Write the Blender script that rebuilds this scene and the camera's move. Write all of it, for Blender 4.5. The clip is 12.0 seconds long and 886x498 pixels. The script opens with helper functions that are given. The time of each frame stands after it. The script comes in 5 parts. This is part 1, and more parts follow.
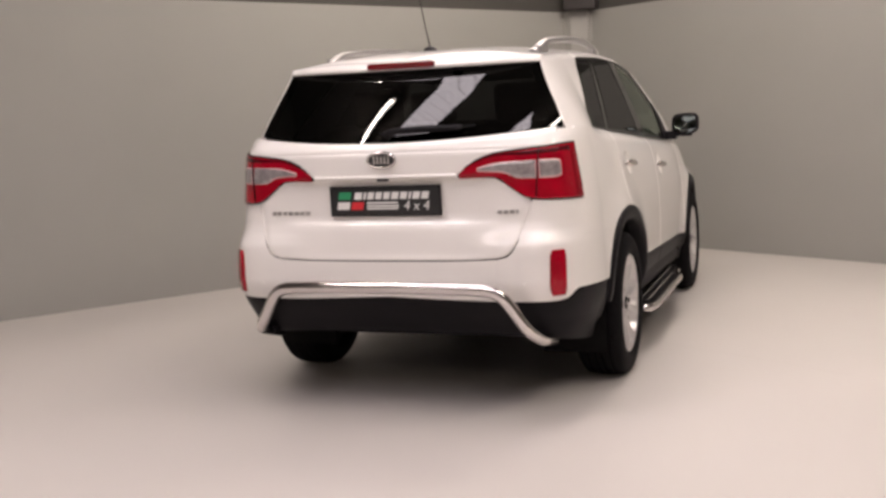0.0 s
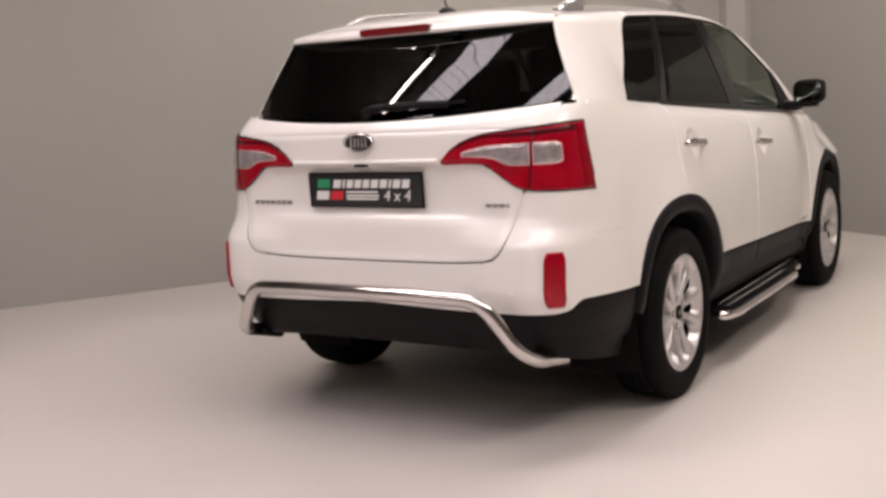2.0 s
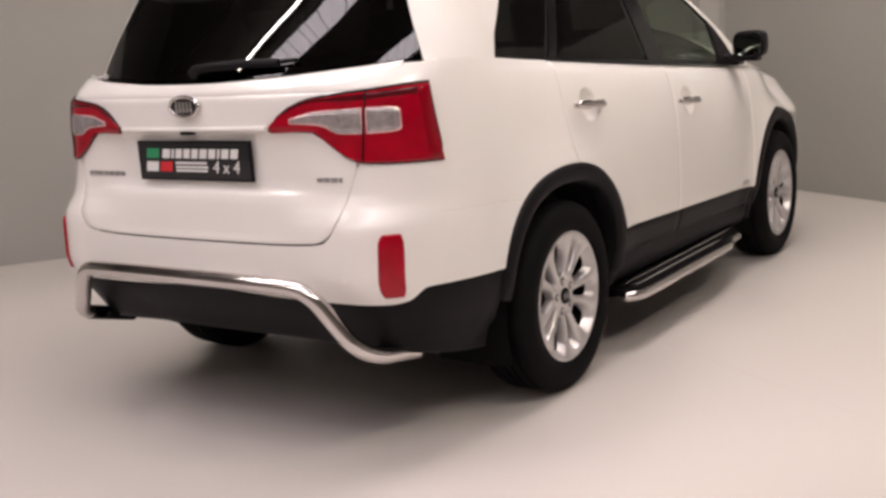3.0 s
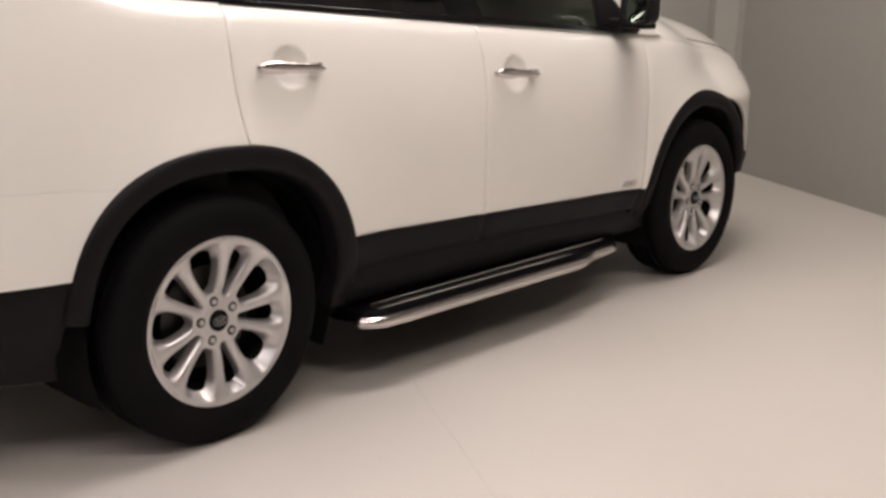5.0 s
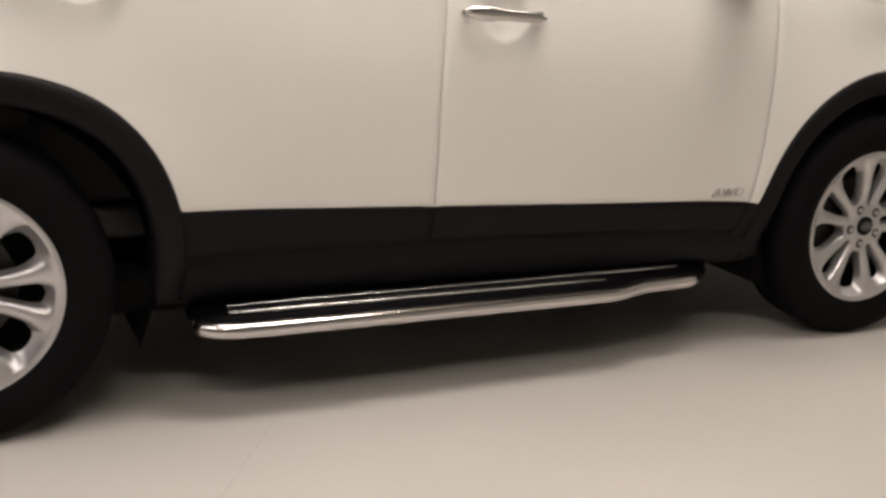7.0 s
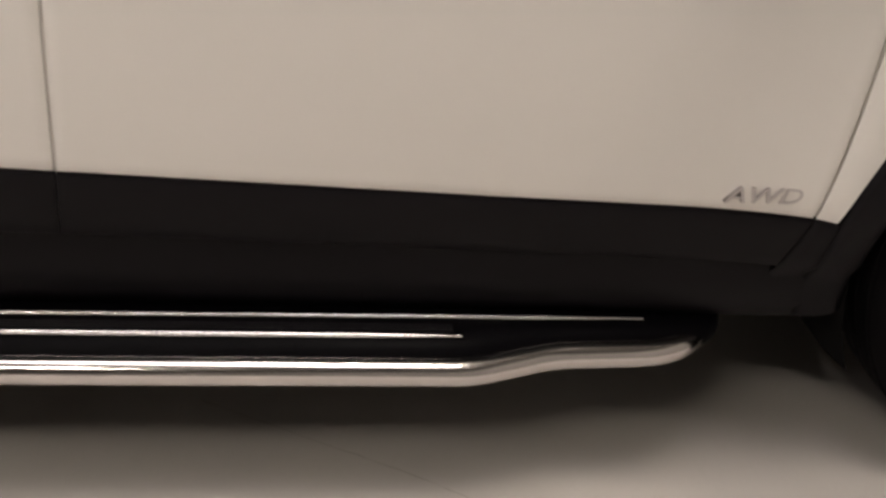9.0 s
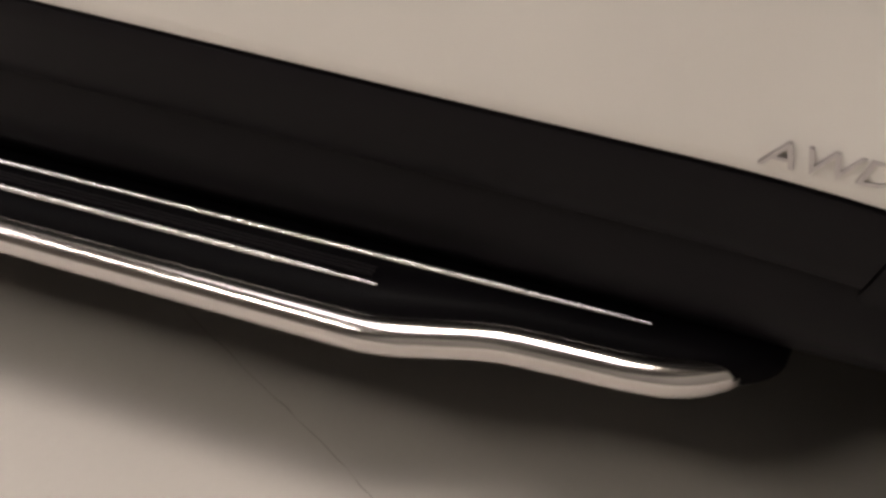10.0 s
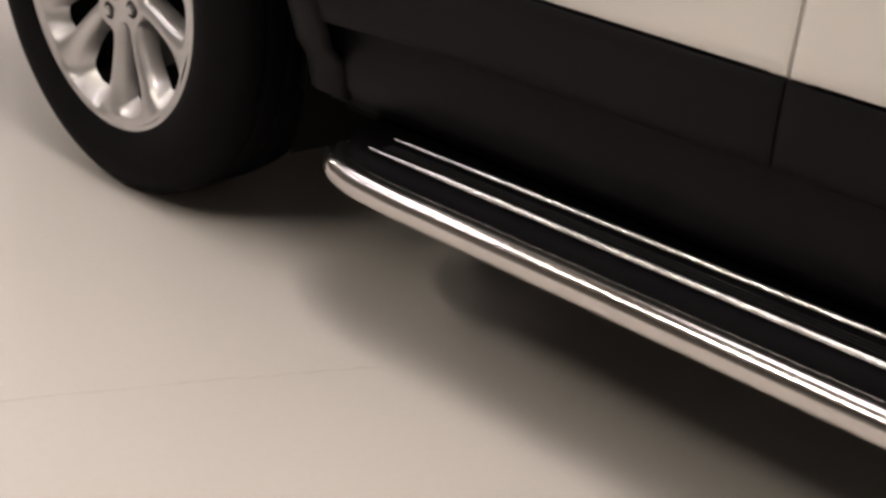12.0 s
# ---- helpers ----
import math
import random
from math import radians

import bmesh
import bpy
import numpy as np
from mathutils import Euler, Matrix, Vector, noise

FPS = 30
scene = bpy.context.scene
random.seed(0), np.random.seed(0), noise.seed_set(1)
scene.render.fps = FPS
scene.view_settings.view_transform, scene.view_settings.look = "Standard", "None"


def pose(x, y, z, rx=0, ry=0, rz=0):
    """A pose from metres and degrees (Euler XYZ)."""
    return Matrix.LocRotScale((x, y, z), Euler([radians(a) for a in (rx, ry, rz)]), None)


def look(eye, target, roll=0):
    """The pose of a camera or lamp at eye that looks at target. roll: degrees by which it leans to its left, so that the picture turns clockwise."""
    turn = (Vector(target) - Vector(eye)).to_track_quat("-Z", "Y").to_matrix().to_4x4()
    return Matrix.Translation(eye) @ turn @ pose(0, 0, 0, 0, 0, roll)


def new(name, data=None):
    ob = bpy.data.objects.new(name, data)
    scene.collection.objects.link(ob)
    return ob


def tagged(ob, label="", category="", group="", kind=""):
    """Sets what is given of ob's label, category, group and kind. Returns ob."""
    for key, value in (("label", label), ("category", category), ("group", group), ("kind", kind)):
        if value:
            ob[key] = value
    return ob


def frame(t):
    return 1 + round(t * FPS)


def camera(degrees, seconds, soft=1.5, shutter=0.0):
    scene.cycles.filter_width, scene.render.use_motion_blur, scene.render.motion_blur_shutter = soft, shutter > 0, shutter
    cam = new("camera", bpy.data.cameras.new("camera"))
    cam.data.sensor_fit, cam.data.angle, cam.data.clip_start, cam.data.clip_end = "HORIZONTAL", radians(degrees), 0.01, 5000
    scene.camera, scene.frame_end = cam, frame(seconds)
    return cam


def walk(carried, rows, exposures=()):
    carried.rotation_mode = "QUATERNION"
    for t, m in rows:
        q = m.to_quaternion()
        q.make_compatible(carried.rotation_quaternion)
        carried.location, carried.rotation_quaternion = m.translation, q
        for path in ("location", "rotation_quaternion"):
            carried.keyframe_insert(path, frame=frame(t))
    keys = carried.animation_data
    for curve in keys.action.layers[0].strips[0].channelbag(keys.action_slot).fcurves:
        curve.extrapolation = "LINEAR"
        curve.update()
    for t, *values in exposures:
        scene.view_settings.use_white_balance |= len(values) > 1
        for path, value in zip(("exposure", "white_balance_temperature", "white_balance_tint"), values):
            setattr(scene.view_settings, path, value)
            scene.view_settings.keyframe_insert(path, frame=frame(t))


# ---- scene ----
cam = camera(44.9, 12.0, soft=3.0)
PATH = [
    (0, (1.8721, -5.3819, 1.3335), (1.1958, -3.5153, 1.0915), -2.54),
    (0.5, (2.0208, -5.2370, 1.3353), (1.2574, -3.4074, 1.0712), -1.99),
    (1, (2.0885, -4.9213, 1.3404), (1.3206, -3.0896, 1.1051), -3.20),
    (1.5, (2.2643, -4.6256, 1.3258), (1.4068, -2.8378, 1.0635), -2.73),
    (2, (2.4481, -4.2775, 1.3273), (1.3892, -2.6052, 1.0408), -3.12),
    (2.5, (2.5740, -3.8982, 1.3424), (1.5770, -2.1964, 1.0109), -2.38),
    (2.7, (2.6275, -3.7552, 1.3158), (1.5798, -2.0875, 0.9674), -3.62),
    (4.3, (3.155, -2.351, 1.323), (1.847, -0.911, 0.860), 2.04),
    (4.5, (3.193, -2.193, 1.322), (1.834, -0.806, 0.842), 1.00),
    (5, (3.311, -1.744, 1.280), (2.014, -0.295, 0.811), 0.91),
    (5.5, (3.429, -1.389, 1.241), (2.021, -0.048, 0.771), 3.11),
    (6, (3.503, -0.961, 1.188), (1.992, 0.272, 0.744), 3.43),
    (6.5, (3.422, -0.486, 1.169), (1.814, 0.590, 0.663), 2.68),
    (6.7, (3.417, -0.289, 1.125), (1.730, 0.666, 0.631), 2.44),
    (8.3, (2.6497, 1.1363, 1.1080), (0.8522, 1.6303, 0.3835), 3.37),
    (8.5, (2.4870, 1.2165, 1.0978), (0.7054, 1.6829, 0.3179), 4.80),
    (9, (2.2155, 1.4902, 1.0832), (0.4547, 1.7366, 0.1672), 4.80),
    (9.5, (2.0041, 1.8438, 1.0213), (0.3175, 1.6312, -0.0322), 5.97),
    (10, (1.7784, 2.0654, 0.8854), (0.1577, 1.5369, -0.1606), 4.15),
    (10.5, (1.6431, 2.1863, 0.7988), (0.1825, 1.3695, -0.2964), 2.73),
    (11, (1.7609, 2.0474, 0.7646), (0.3453, 1.0564, -0.2424), 5.35),
    (11.5, (1.8515, 1.8275, 0.7882), (0.4325, 0.7496, -0.1198), 3.33),
    (11.8, (1.8515, 1.6862, 0.7974), (0.4820, 0.5589, -0.1265), 3.92),
    (12, (1.8503, 1.5673, 0.7860), (0.4933, 0.4006, -0.1068), 4.34),
]
walk(cam, [(t, look(eye, target, roll)) for t, eye, target, roll in PATH],
     exposures=[(0.0, 0.13, 6500, 11), (2.5, 0.14, 6480, 12), (4.5, 0.02, 6480, 10.5), (6.5, -0.07, 6470, 4.5), (9.0, -0.14, 6500, 6), (12.0, -0.04, 6520, 6)])

# ---------------------------------------------------------------- world and light
world = bpy.data.worlds.new("hall_air")
scene.world = world
world.use_nodes = True
bg = world.node_tree.nodes["Background"]
bg.inputs[0].default_value = (1.0, 0.9, 0.78, 1)
bg.inputs[1].default_value = 0.05
SKYLIGHT = 7.0
TUBE = 110.0

# ---------------------------------------------------------------- materials


def material(name, color, rough=0.5, metal=0.0, coat=0.0, spec=0.5, vary=0.0, scale=8.0, bump=0.0, bump_scale=60.0,
             rough_vary=0.0, emit=0.0, coat_rough=0.04):
    m = bpy.data.materials.new(name)
    m.use_nodes = True
    nt = m.node_tree
    p = nt.nodes["Principled BSDF"]
    p.inputs["Base Color"].default_value = (*color, 1)
    p.inputs["Roughness"].default_value = rough
    p.inputs["Metallic"].default_value = metal
    p.inputs["Coat Weight"].default_value = coat
    p.inputs["Coat Roughness"].default_value = coat_rough
    p.inputs["Specular IOR Level"].default_value = spec
    if emit:
        p.inputs["Emission Color"].default_value = (*color, 1)
        p.inputs["Emission Strength"].default_value = emit
    if vary or bump or rough_vary:
        tc = nt.nodes.new("ShaderNodeTexCoord")
        big = nt.nodes.new("ShaderNodeTexNoise")
        big.inputs["Scale"].default_value = scale
        big.inputs["Detail"].default_value = 6
        nt.links.new(tc.outputs["Object"], big.inputs["Vector"])
        fine = nt.nodes.new("ShaderNodeTexNoise")
        fine.inputs["Scale"].default_value = bump_scale
        fine.inputs["Detail"].default_value = 4
        nt.links.new(tc.outputs["Object"], fine.inputs["Vector"])
        if vary:
            both = nt.nodes.new("ShaderNodeMath")
            both.operation = "MULTIPLY_ADD"
            nt.links.new(fine.outputs["Fac"], both.inputs[0])
            both.inputs[1].default_value = 0.35
            nt.links.new(big.outputs["Fac"], both.inputs[2])
            ramp = nt.nodes.new("ShaderNodeMapRange")
            ramp.inputs["From Min"].default_value = 0.4
            ramp.inputs["From Max"].default_value = 1.0
            ramp.inputs["To Min"].default_value = 1 - vary
            ramp.inputs["To Max"].default_value = 1 + vary
            nt.links.new(both.outputs[0], ramp.inputs["Value"])
            mul = nt.nodes.new("ShaderNodeVectorMath")
            mul.operation = "SCALE"
            mul.inputs[0].default_value = color
            nt.links.new(ramp.outputs[0], mul.inputs["Scale"])
            nt.links.new(mul.outputs[0], p.inputs["Base Color"])
        if rough_vary:
            rr = nt.nodes.new("ShaderNodeMapRange")
            rr.inputs["From Min"].default_value = 0.3
            rr.inputs["From Max"].default_value = 0.7
            rr.inputs["To Min"].default_value = rough - rough_vary
            rr.inputs["To Max"].default_value = rough + rough_vary
            nt.links.new(big.outputs["Fac"], rr.inputs["Value"])
            nt.links.new(rr.outputs[0], p.inputs["Roughness"])
        if bump:
            b = nt.nodes.new("ShaderNodeBump")
            b.inputs["Strength"].default_value = bump
            b.inputs["Distance"].default_value = 0.002
            nt.links.new(fine.outputs["Fac"], b.inputs["Height"])
            nt.links.new(b.outputs[0], p.inputs["Normal"])
    return m


def tinted(name, color, rough=0.0):
    """Thin tinted glass: a clear sheet that lets through the given colour, with a real surface gloss."""
    m = bpy.data.materials.new(name)
    m.use_nodes = True
    nt = m.node_tree
    nt.nodes.remove(nt.nodes["Principled BSDF"])
    out = nt.nodes["Material Output"]
    clear = nt.nodes.new("ShaderNodeBsdfTransparent")
    clear.inputs[0].default_value = (*color, 1)
    gloss = nt.nodes.new("ShaderNodeBsdfGlossy")
    gloss.inputs["Roughness"].default_value = rough
    gloss.inputs["Color"].default_value = (1, 1, 1, 1)
    lw = nt.nodes.new("ShaderNodeLayerWeight")
    lw.inputs[0].default_value = 0.5
    steep = nt.nodes.new("ShaderNodeMath")
    steep.operation = "POWER"
    steep.inputs[1].default_value = 5.0
    nt.links.new(lw.outputs["Facing"], steep.inputs[0])
    fr = nt.nodes.new("ShaderNodeMath")
    fr.operation = "MULTIPLY_ADD"
    fr.inputs[1].default_value, fr.inputs[2].default_value = 0.28, 0.042
    nt.links.new(steep.outputs[0], fr.inputs[0])
    mix = nt.nodes.new("ShaderNodeMixShader")
    nt.links.new(fr.outputs[0], mix.inputs[0])
    nt.links.new(clear.outputs[0], mix.inputs[1])
    nt.links.new(gloss.outputs[0], mix.inputs[2])
    nt.links.new(mix.outputs[0], out.inputs[0])
    return m


PAINT = material("white_paint", (0.83, 0.804, 0.768), 0.34, coat=1.0, coat_rough=0.125, vary=0.015, scale=3.0, bump=0.012, bump_scale=900.0)
TREAD = material("tread_black", (0.0026, 0.0022, 0.0030), 0.50, spec=0.04, rough_vary=0.05, scale=9.0)
BLACK = material("black_plastic", (0.0079, 0.0069, 0.0084), 0.48, spec=0.12, vary=0.15, scale=6.0, bump=0.10, bump_scale=700.0)
GLOSSBLACK = material("gloss_black", (0.005, 0.005, 0.006), 0.20, spec=0.22, rough_vary=0.04, scale=9.0)
LINER = material("wheel_liner", (0.0060, 0.0055, 0.0056), 0.85, spec=0.1, vary=0.3, scale=14.0, bump=0.2, bump_scale=240.0)
RUBBER = material("tyre_rubber", (0.0048, 0.0042, 0.0050), 0.72, spec=0.08, vary=0.25, scale=12.0, bump=0.18, bump_scale=420.0)
ALLOY = material("silver_alloy", (0.60, 0.585, 0.585), 0.36, metal=0.8, coat=0.2, vary=0.04, scale=20.0, bump=0.02, bump_scale=700.0)
STEEL = material("brake_steel", (0.045, 0.043, 0.042), 0.45, metal=0.8, vary=0.2, scale=25.0)
WELL_SHADE = material("nut_well_shade", (0.045, 0.042, 0.042), 0.55, metal=0.5)
CHROME = material("polished_steel", (0.68, 0.645, 0.63), 0.17, metal=1.0, rough_vary=0.03, scale=7.0)
STRIP = material("bright_strip", (0.86, 0.85, 0.84), 0.27, metal=1.0)
SATIN = material("satin_aluminium", (0.36, 0.35, 0.345), 0.38, metal=0.8, rough_vary=0.05, scale=15.0)
BADGE = material("badge_grey", (0.50, 0.49, 0.48), 0.28, metal=0.9)
PLATE = material("plate_black", (0.012, 0.012, 0.013), 0.35, coat=0.2)
PRINT_WHITE = material("print_white", (0.75, 0.74, 0.72), 0.5)
PRINT_GREEN = material("print_green", (0.02, 0.26, 0.11), 0.5)
PRINT_RED = material("print_red", (0.62, 0.02, 0.03), 0.5)
RED = material("red_lens", (0.32, 0.0008, 0.012), 0.12, coat=0.6, spec=0.10, vary=0.22, scale=16.0, bump=0.8, bump_scale=26.0, coat_rough=0.02)
BANDRED = material("outer_red_lens", (0.22, 0.0008, 0.008), 0.13, coat=0.5, spec=0.1, coat_rough=0.02)
LAMPSHADE = material("lamp_upper_red", (0.075, 0.0010, 0.005), 0.15, coat=0.5, spec=0.1, vary=0.2, scale=20.0, coat_rough=0.03)
LAMPSEAL = material("lamp_seal", (0.008, 0.003, 0.003), 0.50, spec=0.15)
DARKRED = material("dark_red_lens", (0.15, 0.003, 0.006), 0.14, coat=1.0, coat_rough=0.02)
CLEAR = material("clear_lens", (0.40, 0.36, 0.36), 0.22, metal=0.45, coat=1.0, vary=0.35, scale=40.0, bump=0.5, bump_scale=60.0)
SEAL = material("rubber_seal", (0.006, 0.006, 0.006), 0.6, spec=0.1)
CABIN = material("cabin_dark", (0.022, 0.021, 0.022), 0.8, vary=0.2, scale=12.0, bump=0.15, bump_scale=300.0)
LENSRIM = material("lens_rim", (0.62, 0.36, 0.37), 0.2, coat=0.6, vary=0.1, scale=40.0)
LETTER = material("badge_letter", (0.56, 0.53, 0.53), 0.28, metal=0.88)
MIRROR = material("mirror_glass", (0.60, 0.68, 0.64), 0.02, metal=1.0)
PRIVACY = tinted("privacy_glass", (0.055, 0.055, 0.06))
GREENGLASS = tinted("green_glass", (0.47, 0.52, 0.47))
WALL = material("grey_wall_paint", (0.285, 0.278, 0.262), 0.75, vary=0.05, scale=0.7, bump=0.10, bump_scale=220.0)
PILLAR = material("pale_wall_paint", (0.30, 0.292, 0.276), 0.75, vary=0.03, scale=1.5, bump=0.10, bump_scale=220.0)
HALLWALL = material("hall_wall", (0.20, 0.18, 0.165), 0.8, vary=0.08, scale=0.6, bump=0.1, bump_scale=120.0)
HALL_DARK = material("dark_hall_beyond", (0.060, 0.055, 0.050), 0.85, vary=0.12, scale=0.8)
ROOFDECK = material("ceiling_sheet", (0.12, 0.108, 0.10), 0.85, vary=0.12, scale=0.8)
BRACKET = material("dark_bracket", (0.03, 0.024, 0.024), 0.6, vary=0.2, scale=10.0)
SKYPANEL = material("skylight_panel", (0.96, 0.865, 0.90), 0.6, emit=SKYLIGHT)
TUBELIGHT = material("tube_light", (1.0, 0.885, 0.775), 0.5, emit=TUBE)
FITTING = material("lamp_fitting", (0.5, 0.5, 0.48), 0.5)


def floor_material():
    m = material("pale_painted_floor", (0.555, 0.522, 0.49), 0.35, vary=0.045, scale=0.9, bump=0.03, bump_scale=90.0, rough_vary=0.07, spec=0.35)
    return m


FLOOR = floor_material()
HAIRLINE = material("floor_hairline", (0.49, 0.457, 0.427), 0.5, vary=0.15, scale=30.0)
CRACK = material("floor_crack", (0.44, 0.405, 0.372), 0.6, vary=0.2, scale=30.0)

# ---------------------------------------------------------------- mesh helpers


def part(name, bm, mat, parent, label="", smooth=40):
    """Links a bmesh as one mesh under a thing or a part."""
    bmesh.ops.remove_doubles(bm, verts=bm.verts, dist=1e-5)
    bmesh.ops.recalc_face_normals(bm, faces=bm.faces)
    me = bpy.data.meshes.new(name)
    if smooth:
        lim = radians(smooth)
        for f in bm.faces:
            f.smooth = True
        for e in bm.edges:
            if len(e.link_faces) == 2 and e.calc_face_angle(0) > lim:
                e.smooth = False
    bm.to_mesh(me)
    bm.free()
    for one in (mat if isinstance(mat, (list, tuple)) else [mat]):
        me.materials.append(one)
    ob = new(name, me)
    if parent is not None:
        ob.parent = parent
    if label:
        tagged(ob, label)
    return ob


def mirrored(bm):
    other = bm.copy()
    for v in other.verts:
        v.co.x = -v.co.x
    bmesh.ops.reverse_faces(other, faces=other.faces)
    return other


def both(name, bm, mat, parent, label="", smooth=40):
    """The part on the car's right flank, and its mirror image on the left."""
    other = mirrored(bm)
    a = part(name, bm, mat, parent, label, smooth)
    b = part(name, other, mat, parent, label, smooth)
    return a, b


def box(bm, lo, hi, bevel=0.0, m=None):
    made = bmesh.ops.create_cube(bm, size=1.0)["verts"]
    for v in made:
        v.co = Vector([lo[i] + (v.co[i] + 0.5) * (hi[i] - lo[i]) for i in range(3)])
    if bevel:
        edges = {e for v in made for e in v.link_edges}
        made = bmesh.ops.bevel(bm, geom=list(edges), offset=bevel, segments=3, profile=0.6, affect="EDGES")["verts"]
        made = list({v for v in made})
    if m is not None:
        seen = set(made)
        todo = list(made)
        while todo:
            v = todo.pop()
            for e in v.link_edges:
                o = e.other_vert(v)
                if o not in seen:
                    seen.add(o)
                    todo.append(o)
        bmesh.ops.transform(bm, matrix=m, verts=list(seen))
    return bm


def smooth_path(points, n=6, closed=False):
    """A curve through the points (Catmull-Rom), n steps a span."""
    P = [Vector(p) for p in points]
    out = []
    for i in range(len(P) - 1):
        p0, p1, p2, p3 = P[max(i - 1, 0)], P[i], P[i + 1], P[min(i + 2, len(P) - 1)]
        for k in range(n):
            t = k / n
            out.append(0.5 * ((2 * p1) + (p2 - p0) * t + (2 * p0 - 5 * p1 + 4 * p2 - p3) * t * t + (3 * p1 - p0 - 3 * p2 + p3) * t ** 3))
    out.append(P[-1])
    return out


def rounded_path(points, r, n=6):
    """Straight runs with bends of radius about r."""
    P = [Vector(p) for p in points]
    out = [P[0]]
    for a, b, c in zip(P, P[1:], P[2:]):
        k = min(r, (a - b).length * 0.45, (c - b).length * 0.45)
        s, e = b + (a - b).normalized() * k, b + (c - b).normalized() * k
        for i in range(n + 1):
            t = i / n
            out.append(s * (1 - t) ** 2 + b * 2 * t * (1 - t) + e * t * t)
    out.append(P[-1])
    return out


def tube(bm, path, radius, seg=16, cap=True):
    """A round tube along a path; radius may be a number or one for each point."""
    n = len(path)
    rad = radius if isinstance(radius, (list, tuple)) else [radius] * n
    rings, up = [], None
    for i, p in enumerate(path):
        d = (path[min(i + 1, n - 1)] - path[max(i - 1, 0)]).normalized()
        if up is None:
            up = d.orthogonal().normalized()
        up = (up - d * up.dot(d)).normalized()
        side = d.cross(up)
        rings.append([bm.verts.new(p + (up * math.cos(2 * math.pi * k / seg) + side * math.sin(2 * math.pi * k / seg)) * rad[i]) for k in range(seg)])
    for a, b in zip(rings, rings[1:]):
        for k in range(seg):
            bm.faces.new((a[k], a[(k + 1) % seg], b[(k + 1) % seg], b[k]))
    if cap:
        bm.faces.new(rings[0][::-1])
        bm.faces.new(rings[-1])
    return bm


def lathe(bm, profile, seg=64, axis_at=(0, 0, 0)):
    """Turns (radius, x) pairs about the x axis."""
    rings = []
    for r, x in profile:
        rings.append([bm.verts.new((axis_at[0] + x, axis_at[1] + r * math.cos(2 * math.pi * k / seg), axis_at[2] + r * math.sin(2 * math.pi * k / seg))) for k in range(seg)])
    for a, b in zip(rings, rings[1:]):
        for k in range(seg):
            bm.faces.new((a[k], a[(k + 1) % seg], b[(k + 1) % seg], b[k]))
    return rings


def disc(bm, r, x, seg=32, at=(0, 0), depth=0.0):
    top = [bm.verts.new((x, at[0] + r * math.cos(2 * math.pi * k / seg), at[1] + r * math.sin(2 * math.pi * k / seg))) for k in range(seg)]
    bm.faces.new(top)
    if depth:
        low = [bm.verts.new((x - depth, v.co.y, v.co.z)) for v in top]
        for k in range(seg):
            bm.faces.new((top[k], top[(k + 1) % seg], low[(k + 1) % seg], low[k]))
    return bm


def line(table):
    """A piecewise smooth function through (where, value) pairs."""
    xs, ys = [a for a, _ in table], [b for _, b in table]

    def f(x):
        if x <= xs[0]:
            return ys[0]
        if x >= xs[-1]:
            return ys[-1]
        i = max(k for k in range(len(xs) - 1) if xs[k] <= x)
        h = xs[i + 1] - xs[i]
        t = (x - xs[i]) / h

        def slope(k):
            if 0 < k < len(xs) - 1:
                a = (ys[k] - ys[k - 1]) / (xs[k] - xs[k - 1])
                b = (ys[k + 1] - ys[k]) / (xs[k + 1] - xs[k])
                return 0 if a * b <= 0 else 2 * a * b / (a + b)
            k = min(k, len(xs) - 2)
            return (ys[k + 1] - ys[k]) / (xs[k + 1] - xs[k])
        m0, m1 = slope(i) * h, slope(i + 1) * h
        return (2 * t ** 3 - 3 * t * t + 1) * ys[i] + (t ** 3 - 2 * t * t + t) * m0 + (3 * t * t - 2 * t ** 3) * ys[i + 1] + (t ** 3 - t * t) * m1
    return f


# ---------------------------------------------------------------- the car's surfaces
# The car stands with its rear axle at y = 0 and points along +y; its right flank is +x.
# Round the body runs a girth coordinate c: the rear face (c -1.55 to -0.95, where x = c + 1.55), the rear
# corner (to -0.45), the flank (c = y, to 2.95), the front corner (to 3.45) and the nose.
AXLE, BASE, TYRE = 0.36, 2.70, 0.362
BELT = line([(-1.0, 1.285), (-0.4, 1.268), (0.0, 1.243), (1.08, 1.179), (2.03, 1.129), (2.3, 1.115), (3.6, 1.055)])
SILL = line([(0.3, 0.53), (0.487, 0.5245), (1.161, 0.501), (1.7, 0.482), (2.19, 0.464), (2.247, 0.456), (2.4, 0.450)])
WIDE = line([(0.25, 0.84), (0.38, 0.880), (0.5, 0.908), (0.65, 0.912), (0.85, 0.906), (1.0, 0.890), (1.1, 0.872), (1.19, 0.845), (1.225, 0.818), (1.24, 0.800), (1.3, 0.79)])
STRAIGHT = line([(0.98, 0.8925), (1.1, 0.876), (1.24, 0.846), (1.3, 0.832)])
REAR_Y = line([(0.25, -0.78), (0.4, -0.88), (0.52, -0.96), (0.62, -0.985), (0.70, -0.985), (0.74, -0.976), (0.84, -0.966), (0.868, -0.958), (0.885, -0.944), (0.92, -0.938), (1.05, -0.942), (1.09, -0.962), (1.17, -0.962), (1.25, -0.93), (1.3, -0.90)])
SIDE_Y = line([(0.25, -0.80), (0.4, -0.893), (0.52, -0.96), (0.62, -0.988), (0.72, -0.988), (0.77, -0.983), (0.805, -0.970), (0.84, -0.955), (0.88, -0.947), (1.0, -0.947), (1.1, -0.952), (1.17, -0.952), (1.25, -0.93), (1.3, -0.90)])
